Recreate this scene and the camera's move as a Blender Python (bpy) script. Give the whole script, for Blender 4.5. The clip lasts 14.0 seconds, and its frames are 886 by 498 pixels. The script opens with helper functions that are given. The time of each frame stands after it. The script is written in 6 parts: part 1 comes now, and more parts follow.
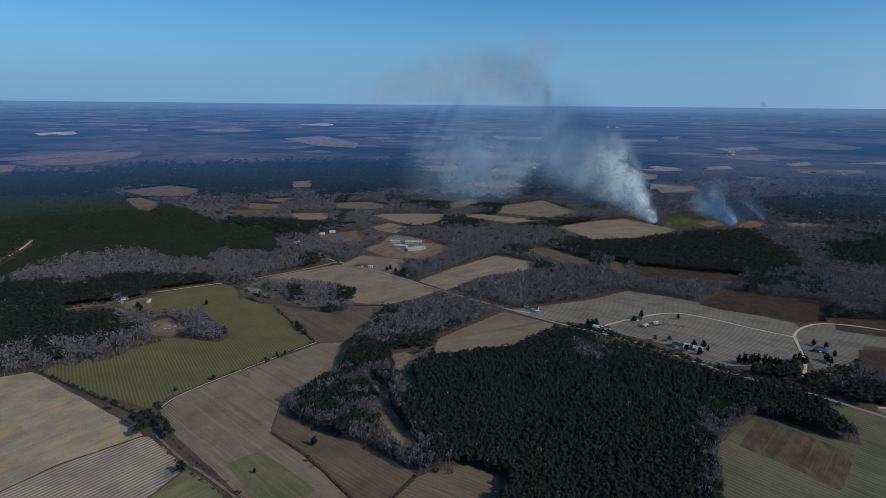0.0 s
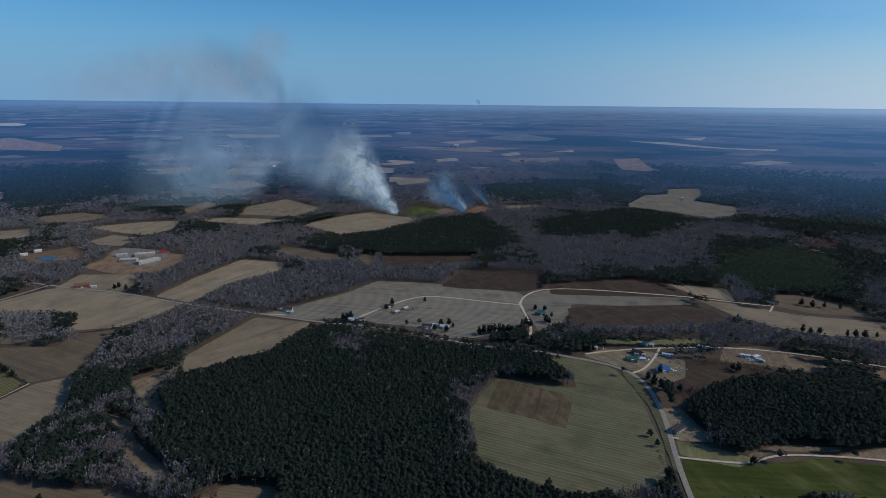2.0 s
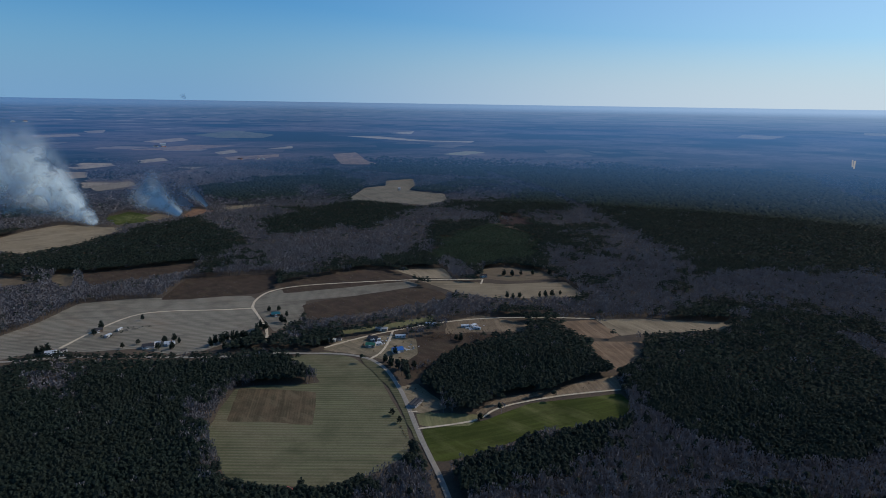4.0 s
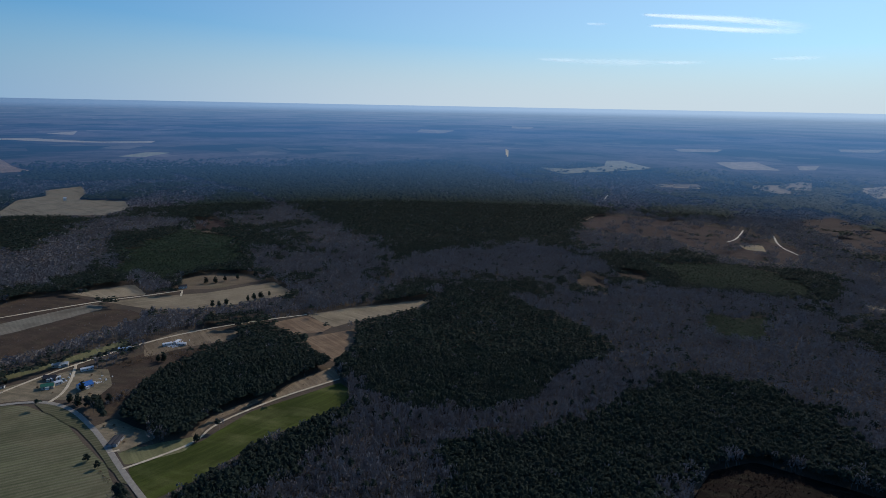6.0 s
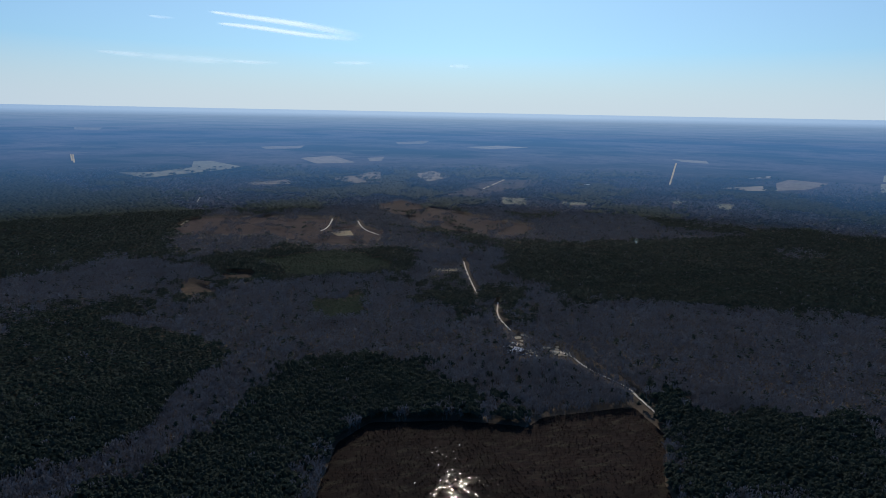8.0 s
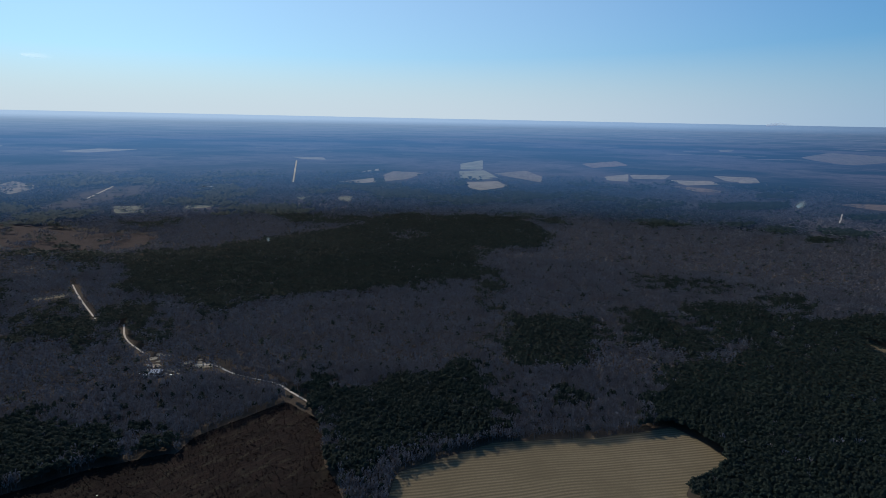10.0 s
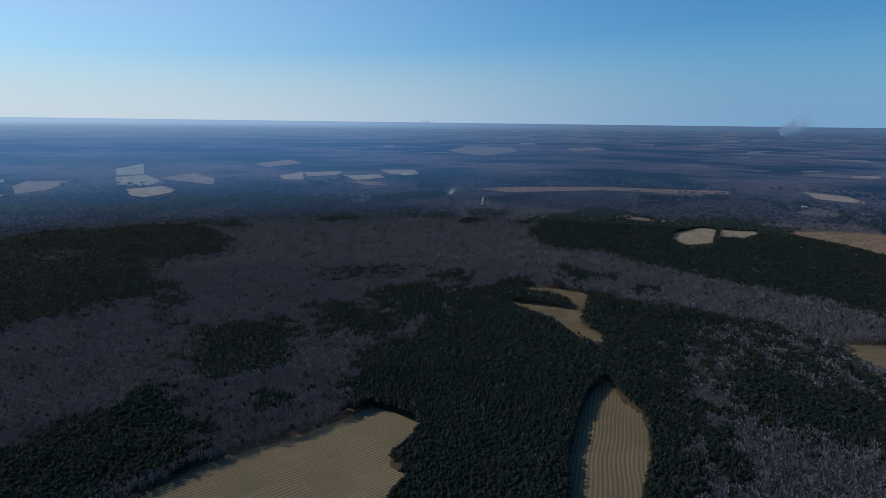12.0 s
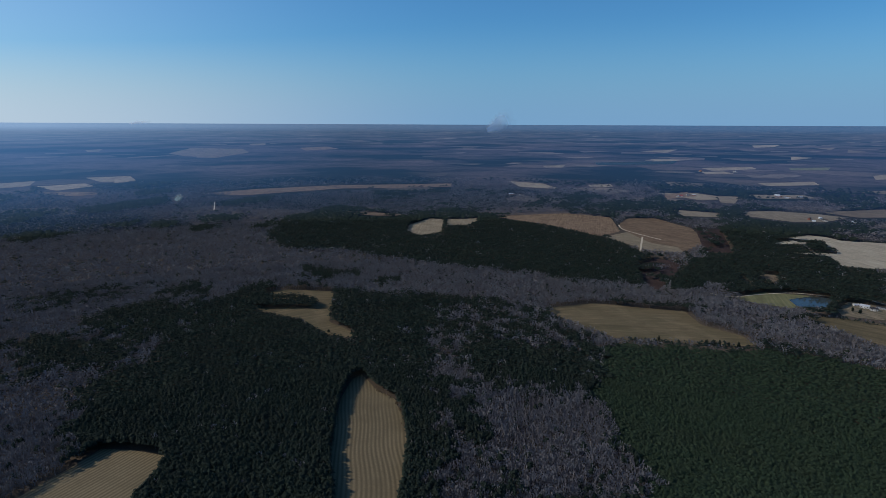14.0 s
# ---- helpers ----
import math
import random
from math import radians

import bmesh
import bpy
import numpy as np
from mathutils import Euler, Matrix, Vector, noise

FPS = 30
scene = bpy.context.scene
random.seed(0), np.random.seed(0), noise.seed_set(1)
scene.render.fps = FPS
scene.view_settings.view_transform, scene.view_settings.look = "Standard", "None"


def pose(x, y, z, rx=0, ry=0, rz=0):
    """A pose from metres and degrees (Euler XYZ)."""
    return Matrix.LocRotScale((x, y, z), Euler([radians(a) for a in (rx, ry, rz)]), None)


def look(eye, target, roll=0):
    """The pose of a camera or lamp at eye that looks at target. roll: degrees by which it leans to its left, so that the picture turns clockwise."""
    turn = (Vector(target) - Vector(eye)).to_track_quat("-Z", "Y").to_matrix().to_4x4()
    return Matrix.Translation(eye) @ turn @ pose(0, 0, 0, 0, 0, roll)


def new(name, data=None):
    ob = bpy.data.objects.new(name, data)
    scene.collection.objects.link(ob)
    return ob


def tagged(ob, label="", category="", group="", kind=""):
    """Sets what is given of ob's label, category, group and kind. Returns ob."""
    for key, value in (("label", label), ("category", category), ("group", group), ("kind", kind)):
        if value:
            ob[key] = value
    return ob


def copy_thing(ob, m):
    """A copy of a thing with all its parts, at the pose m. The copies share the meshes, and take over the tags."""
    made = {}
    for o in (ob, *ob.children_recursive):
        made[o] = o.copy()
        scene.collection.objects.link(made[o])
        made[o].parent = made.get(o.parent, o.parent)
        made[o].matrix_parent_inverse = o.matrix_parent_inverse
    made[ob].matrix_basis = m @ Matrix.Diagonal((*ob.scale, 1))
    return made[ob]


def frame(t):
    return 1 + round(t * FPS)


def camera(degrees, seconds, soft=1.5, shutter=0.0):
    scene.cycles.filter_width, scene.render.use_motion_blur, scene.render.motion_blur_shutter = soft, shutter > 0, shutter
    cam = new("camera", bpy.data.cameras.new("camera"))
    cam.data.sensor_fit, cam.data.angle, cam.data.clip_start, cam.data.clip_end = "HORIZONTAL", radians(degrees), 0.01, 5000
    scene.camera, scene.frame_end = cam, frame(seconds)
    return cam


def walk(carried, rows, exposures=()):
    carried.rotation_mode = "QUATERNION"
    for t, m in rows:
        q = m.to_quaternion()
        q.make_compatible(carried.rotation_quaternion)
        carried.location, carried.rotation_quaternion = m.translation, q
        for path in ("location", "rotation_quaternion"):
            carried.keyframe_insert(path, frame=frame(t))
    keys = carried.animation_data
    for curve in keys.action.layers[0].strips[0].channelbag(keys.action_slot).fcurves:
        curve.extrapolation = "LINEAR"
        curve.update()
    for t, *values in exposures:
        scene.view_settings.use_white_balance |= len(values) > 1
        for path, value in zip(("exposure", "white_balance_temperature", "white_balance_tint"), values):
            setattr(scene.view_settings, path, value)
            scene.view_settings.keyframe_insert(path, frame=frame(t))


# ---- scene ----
# ---- camera ----
H = 330.0
cam = camera(71.82, 14.0, soft=0.75)
PATH = [
    (0.0, 76.84, -0.54, 0.95),
    (0.5, 76.82, -0.61, -5.97),
    (1.0, 76.80, -0.56, -12.18),
    (1.5, 76.81, -0.59, -17.62),
    (2.0, 76.80, -0.59, -22.85),
    (2.2, 76.79, -0.50, -25.05),
    (4.3, 76.79, -0.87, -52.58),
    (4.5, 76.82, -0.86, -55.33),
    (5.0, 76.81, -0.91, -62.15),
    (5.5, 76.86, -1.00, -69.09),
    (6.0, 76.93, -1.04, -76.22),
    (6.5, 77.03, -1.09, -84.49),
    (7.0, 77.15, -1.12, -94.31),
    (7.5, 77.34, -1.02, -104.06),
    (8.0, 77.49, -1.04, -113.14),
    (8.2, 77.55, -1.04, -116.33),
    (10.3, 78.14, -1.16, -152.46),
    (10.5, 78.19, -1.17, -155.86),
    (11.0, 78.28, -0.99, -163.48),
    (11.5, 78.38, -0.78, -170.51),
    (12.0, 78.42, -0.72, -176.89),
    (12.5, 78.48, -0.55, -184.20),
    (13.0, 78.52, -0.42, -191.24),
    (13.5, 78.54, -0.33, -196.79),
    (14.0, 78.59, -0.24, -201.27),
]
walk(cam, [(t, pose(0, 0, H, a, b, c)) for t, a, b, c in PATH],
     [(0.0, 0.0, 6350, 10), (14.0, 0.0, 6350, 10)])

# ---- sky, sun and exposure ----
SUN_AZ, SUN_EL = radians(115), radians(35)
world = bpy.data.worlds.new("sky")
scene.world = world
world.use_nodes = True
wn = world.node_tree.nodes
wl = world.node_tree.links
sky = wn.new("ShaderNodeTexSky")
sky.sky_type = "NISHITA"
sky.sun_disc = False
sky.sun_elevation, sky.sun_rotation = SUN_EL, SUN_AZ
sky.altitude, sky.air_density, sky.dust_density, sky.ozone_density = 200, 1.0, 0.8, 5.0
tint = wn.new("ShaderNodeMix")
tint.data_type, tint.blend_type = "RGBA", "MULTIPLY"
tint.inputs[0].default_value = 1.0
tint.inputs[7].default_value = (0.50, 0.95, 1.2, 1)
wl.new(sky.outputs[0], tint.inputs[6])
# low haze round the horizon, whiter towards the sun
SKY_STRENGTH = 0.088
gaze = wn.new("ShaderNodeTexCoord").outputs["Generated"]
look_up = wn.new("ShaderNodeSeparateXYZ")
wl.new(gaze, look_up.inputs[0])
hazy = wn.new("ShaderNodeMapRange")
hazy.interpolation_type = "SMOOTHSTEP"
for key, v in (("From Min", 0.0), ("From Max", 0.165), ("To Min", 0.95), ("To Max", 0.0)):
    hazy.inputs[key].default_value = v
wl.new(look_up.outputs[2], hazy.inputs["Value"])
sunward = wn.new("ShaderNodeVectorMath")
sunward.operation = "DOT_PRODUCT"
sunward.inputs[1].default_value = (math.sin(SUN_AZ), math.cos(SUN_AZ), 0)
wl.new(gaze, sunward.inputs[0])
white = wn.new("ShaderNodeMapRange")
white.interpolation_type = "SMOOTHSTEP"
white.inputs["From Min"].default_value = -0.05
wl.new(sunward.outputs["Value"], white.inputs["Value"])
veil = wn.new("ShaderNodeMix")
veil.data_type = "RGBA"
veil.inputs[6].default_value = (*(v / SKY_STRENGTH for v in (0.19, 0.36, 0.57)), 1)
veil.inputs[7].default_value = (*(v / SKY_STRENGTH for v in (0.60, 0.69, 0.76)), 1)
wl.new(white.outputs[0], veil.inputs[0])
sky_out = wn.new("ShaderNodeMix")
sky_out.data_type = "RGBA"
thin_veil = wn.new("ShaderNodeMath")
thin_veil.operation = "MULTIPLY"
thin_veil.inputs[1].default_value = 0.4
wl.new(white.outputs[0], thin_veil.inputs[0])
thicker = wn.new("ShaderNodeMath")
thicker.operation = "MAXIMUM"
wl.new(hazy.outputs[0], thicker.inputs[0])
wl.new(thin_veil.outputs[0], thicker.inputs[1])
wl.new(thicker.outputs[0], sky_out.inputs[0])
wl.new(tint.outputs[2], sky_out.inputs[6])
wl.new(veil.outputs[2], sky_out.inputs[7])
wl.new(sky_out.outputs[2], wn["Background"].inputs[0])
wn["Background"].inputs[1].default_value = SKY_STRENGTH
sun = new("sun", bpy.data.lights.new("sun", "SUN"))
sun.data.energy, sun.data.angle, sun.data.color = 2.75, radians(0.6), (1.0, 0.88, 0.745)
sun_way = Vector((math.sin(SUN_AZ) * math.cos(SUN_EL), math.cos(SUN_AZ) * math.cos(SUN_EL), math.sin(SUN_EL)))
sun.matrix_world = look(sun_way * 3000, (0, 0, 0))
scene.view_settings.exposure = 0.0

# ---- lie of the land ----
R_FLAT, R_RIM = 2200.0, 4900.0


def ground_z(x, y):
    """Flat land that lifts very gently towards the rim of the distance."""
    return H * np.maximum(0, (np.hypot(x, y) - R_FLAT) / (R_RIM - R_FLAT)) ** 2


# ---- materials ----
def material(name, rough=0.9):
    m = bpy.data.materials.new(name)
    m.use_nodes = True
    b = m.node_tree.nodes["Principled BSDF"]
    b.inputs["Roughness"].default_value = rough
    b.inputs["Specular IOR Level"].default_value = 0.06
    return m, m.node_tree.nodes, m.node_tree.links, b


def noise_fac(n, l, vec, scale, detail=4.0, lo=0.35, hi=0.65, rough=0.55):
    t = n.new("ShaderNodeTexNoise")
    t.inputs["Scale"].default_value, t.inputs["Detail"].default_value, t.inputs["Roughness"].default_value = scale, detail, rough
    l.new(vec, t.inputs["Vector"])
    r = n.new("ShaderNodeMapRange")
    r.inputs["From Min"].default_value, r.inputs["From Max"].default_value = lo, hi
    l.new(t.outputs["Fac"], r.inputs["Value"])
    return r.outputs[0]


def blend(n, l, fac, a, b, kind="MIX"):
    m = n.new("ShaderNodeMix")
    m.data_type, m.blend_type = "RGBA", kind
    for socket, v in ((m.inputs[0], fac), (m.inputs[6], a), (m.inputs[7], b)):
        if isinstance(v, (int, float)):
            socket.default_value = v
        elif isinstance(v, tuple):
            socket.default_value = (*v, 1)
        else:
            l.new(v, socket)
    return m.outputs[2]


def times(n, l, a, b):
    m = n.new("ShaderNodeMath")
    m.operation = "MULTIPLY"
    for socket, v in zip(m.inputs, (a, b)):
        if isinstance(v, (int, float)):
            socket.default_value = v
        else:
            l.new(v, socket)
    return m.outputs[0]


def painted_haze(n, l, bsdf, pos):
    """Haze painted into far surfaces as emission: grows outwards, and is brighter towards the sun."""
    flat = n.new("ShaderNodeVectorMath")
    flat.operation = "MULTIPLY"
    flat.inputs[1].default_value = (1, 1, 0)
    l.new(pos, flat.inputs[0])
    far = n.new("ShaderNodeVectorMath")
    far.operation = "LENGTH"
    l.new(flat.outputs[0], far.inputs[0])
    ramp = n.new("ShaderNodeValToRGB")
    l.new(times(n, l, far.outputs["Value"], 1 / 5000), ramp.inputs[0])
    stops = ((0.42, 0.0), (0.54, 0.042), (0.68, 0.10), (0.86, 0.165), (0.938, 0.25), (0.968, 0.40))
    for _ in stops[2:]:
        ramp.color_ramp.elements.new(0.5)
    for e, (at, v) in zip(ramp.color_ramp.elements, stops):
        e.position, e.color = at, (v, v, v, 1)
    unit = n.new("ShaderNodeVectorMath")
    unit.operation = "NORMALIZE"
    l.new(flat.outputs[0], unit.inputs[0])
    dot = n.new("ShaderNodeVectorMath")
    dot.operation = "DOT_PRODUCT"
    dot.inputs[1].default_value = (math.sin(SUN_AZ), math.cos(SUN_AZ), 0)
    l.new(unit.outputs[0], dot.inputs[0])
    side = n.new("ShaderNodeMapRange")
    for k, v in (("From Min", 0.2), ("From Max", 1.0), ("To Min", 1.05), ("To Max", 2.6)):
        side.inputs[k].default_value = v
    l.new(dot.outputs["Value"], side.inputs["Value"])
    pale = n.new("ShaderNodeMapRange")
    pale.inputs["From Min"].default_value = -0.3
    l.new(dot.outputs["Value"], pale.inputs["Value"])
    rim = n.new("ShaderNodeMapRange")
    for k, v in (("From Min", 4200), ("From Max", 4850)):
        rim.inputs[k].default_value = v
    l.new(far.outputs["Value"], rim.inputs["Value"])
    near_haze = blend(n, l, pale.outputs[0], (0.08, 0.37, 1.05), (0.15, 0.37, 0.76))
    rim_haze = blend(n, l, pale.outputs[0], (0.14, 0.40, 0.86), (0.36, 0.50, 0.68))
    l.new(blend(n, l, rim.outputs[0], near_haze, rim_haze), bsdf.inputs["Emission Color"])
    # the haze emission drops to 0.62 towards the south-west
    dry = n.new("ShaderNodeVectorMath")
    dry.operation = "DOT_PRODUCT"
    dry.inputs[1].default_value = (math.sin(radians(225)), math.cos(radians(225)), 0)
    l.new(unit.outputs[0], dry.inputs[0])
    less_haze = n.new("ShaderNodeMapRange")
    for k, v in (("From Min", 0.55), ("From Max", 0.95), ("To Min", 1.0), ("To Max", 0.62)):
        less_haze.inputs[k].default_value = v
    l.new(dry.outputs["Value"], less_haze.inputs["Value"])
    l.new(times(n, l, times(n, l, ramp.outputs[0], side.outputs[0]), less_haze.outputs[0]), bsdf.inputs["Emission Strength"])
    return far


def field_material(name, a, b, c, angle=0.0, spacing=6.0, rows=0.4, patch=60.0, bend=0.6, speck=0.4, d=None, far=False, streak=0.7, sweep=0.25):
    """Cropland: two soil or crop tones in patches, seed rows of tone c, fine speckle, and drifting stains of tone d."""
    m, n, l, bsdf = material(name, 0.95)
    pos = n.new("ShaderNodeNewGeometry").outputs["Position"]
    turn = n.new("ShaderNodeMapping")
    turn.inputs["Rotation"].default_value = (0, 0, radians(angle))
    l.new(pos, turn.inputs["Vector"])
    col = blend(n, l, noise_fac(n, l, pos, 1 / patch, 6, 0.38, 0.62), a, b)
    if d:
        stretch = n.new("ShaderNodeMapping")
        stretch.inputs["Rotation"].default_value = (0, 0, radians(angle + 8))
        stretch.inputs["Scale"].default_value = (1, 0.3, 1)
        l.new(pos, stretch.inputs["Vector"])
        col = blend(n, l, times(n, l, noise_fac(n, l, stretch.outputs[0], 1 / (patch * 0.55), 5, 0.5, 0.68), 0.85), col, d)
    wave = n.new("ShaderNodeTexWave")
    wave.inputs["Scale"].default_value = 0.314 / spacing * 1.0
    wave.inputs["Distortion"].default_value, wave.inputs["Detail"].default_value, wave.inputs["Detail Scale"].default_value = bend, 1.0, sweep
    l.new(turn.outputs[0], wave.inputs["Vector"])
    fade = noise_fac(n, l, pos, 1 / (patch * 0.8), 3, 0.2, 0.45)
    col = blend(n, l, times(n, l, times(n, l, wave.outputs["Fac"], fade), rows), col, c)
    col = blend(n, l, times(n, l, noise_fac(n, l, pos, 0.45, 6, 0.45, 0.72, 0.7), speck), col, tuple(v * 0.45 for v in b))
    along = n.new("ShaderNodeMapping")
    along.inputs["Scale"].default_value = (1, 0.05, 1)
    l.new(turn.outputs[0], along.inputs["Vector"])
    col = blend(n, l, times(n, l, noise_fac(n, l, along.outputs[0], 0.22, 7, 0.5, 0.72, 0.7), streak), col, tuple(min(1, v * 1.55) for v in a))
    col = blend(n, l, times(n, l, noise_fac(n, l, along.outputs[0], 0.09, 5, 0.52, 0.7, 0.6), streak * 0.8), col, tuple(v * 0.6 for v in b))
    col = blend(n, l, times(n, l, noise_fac(n, l, pos, 0.05, 8, 0.55, 0.75, 0.65), 0.35), col, tuple(v * 0.7 for v in a))
    col = blend(n, l, times(n, l, noise_fac(n, l, pos, 1 / 48, 9, 0.5, 0.68, 0.62), 0.5), col, tuple(v * 0.62 for v in b))
    tone = n.new("ShaderNodeMapRange")
    tone.inputs["To Min"].default_value, tone.inputs["To Max"].default_value = 0.82, 1.1
    l.new(n.new("ShaderNodeObjectInfo").outputs["Random"], tone.inputs["Value"])
    hsv = n.new("ShaderNodeHueSaturation")
    l.new(tone.outputs[0], hsv.inputs["Value"])
    l.new(col, hsv.inputs["Color"])
    l.new(hsv.outputs[0], bsdf.inputs["Base Color"])
    bump = n.new("ShaderNodeBump")
    bump.inputs["Strength"].default_value, bump.inputs["Distance"].default_value = 0.5, 0.25
    l.new(noise_fac(n, l, pos, 0.8, 5, 0.2, 0.8), bump.inputs["Height"])
    l.new(bump.outputs[0], bsdf.inputs["Normal"])
    # far fields get the blue haze as emission over the crop colour
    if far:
        painted_haze(n, l, bsdf, pos)
    return m


def leaf_material(name, a, b, c, size=45.0, far=False, through_light=0.35, sheen=0.02):
    """Foliage or twigs: tone differs from spray to spray, and drifts over the stand."""
    m, n, l, bsdf = material(name, 0.85)
    geo = n.new("ShaderNodeNewGeometry")
    col = blend(n, l, geo.outputs["Random Per Island"], a, b)
    col = blend(n, l, times(n, l, noise_fac(n, l, geo.outputs["Position"], 1 / size, 4, 0.4, 0.65), 0.6), col, c)
    l.new(col, bsdf.inputs["Base Color"])
    bsdf.inputs["Specular IOR Level"].default_value, bsdf.inputs["Roughness"].default_value = sheen, 0.8
    # distant foliage glows with painted haze
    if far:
        painted_haze(n, l, bsdf, geo.outputs["Position"])
    elif through_light:  # fine sprays let light pass
        back, mix = n.new("ShaderNodeBsdfTranslucent"), n.new("ShaderNodeMixShader")
        l.new(col, back.inputs["Color"])
        mix.inputs[0].default_value = through_light
        l.new(bsdf.outputs[0], mix.inputs[1])
        l.new(back.outputs[0], mix.inputs[2])
        l.new(mix.outputs[0], n["Material Output"].inputs["Surface"])
    return m


def plain(name, a, b, scale=0.5, rough=0.8, metal=0.0):
    m, n, l, bsdf = material(name, rough)
    pos = n.new("ShaderNodeNewGeometry").outputs["Position"]
    col = blend(n, l, noise_fac(n, l, pos, scale, 5, 0.35, 0.65), a, b)
    col = blend(n, l, times(n, l, noise_fac(n, l, pos, scale * 9, 3, 0.5, 0.75), 0.4), col, tuple(v * 0.6 for v in b))
    l.new(col, bsdf.inputs["Base Color"])
    bsdf.inputs["Metallic"].default_value = metal
    return m


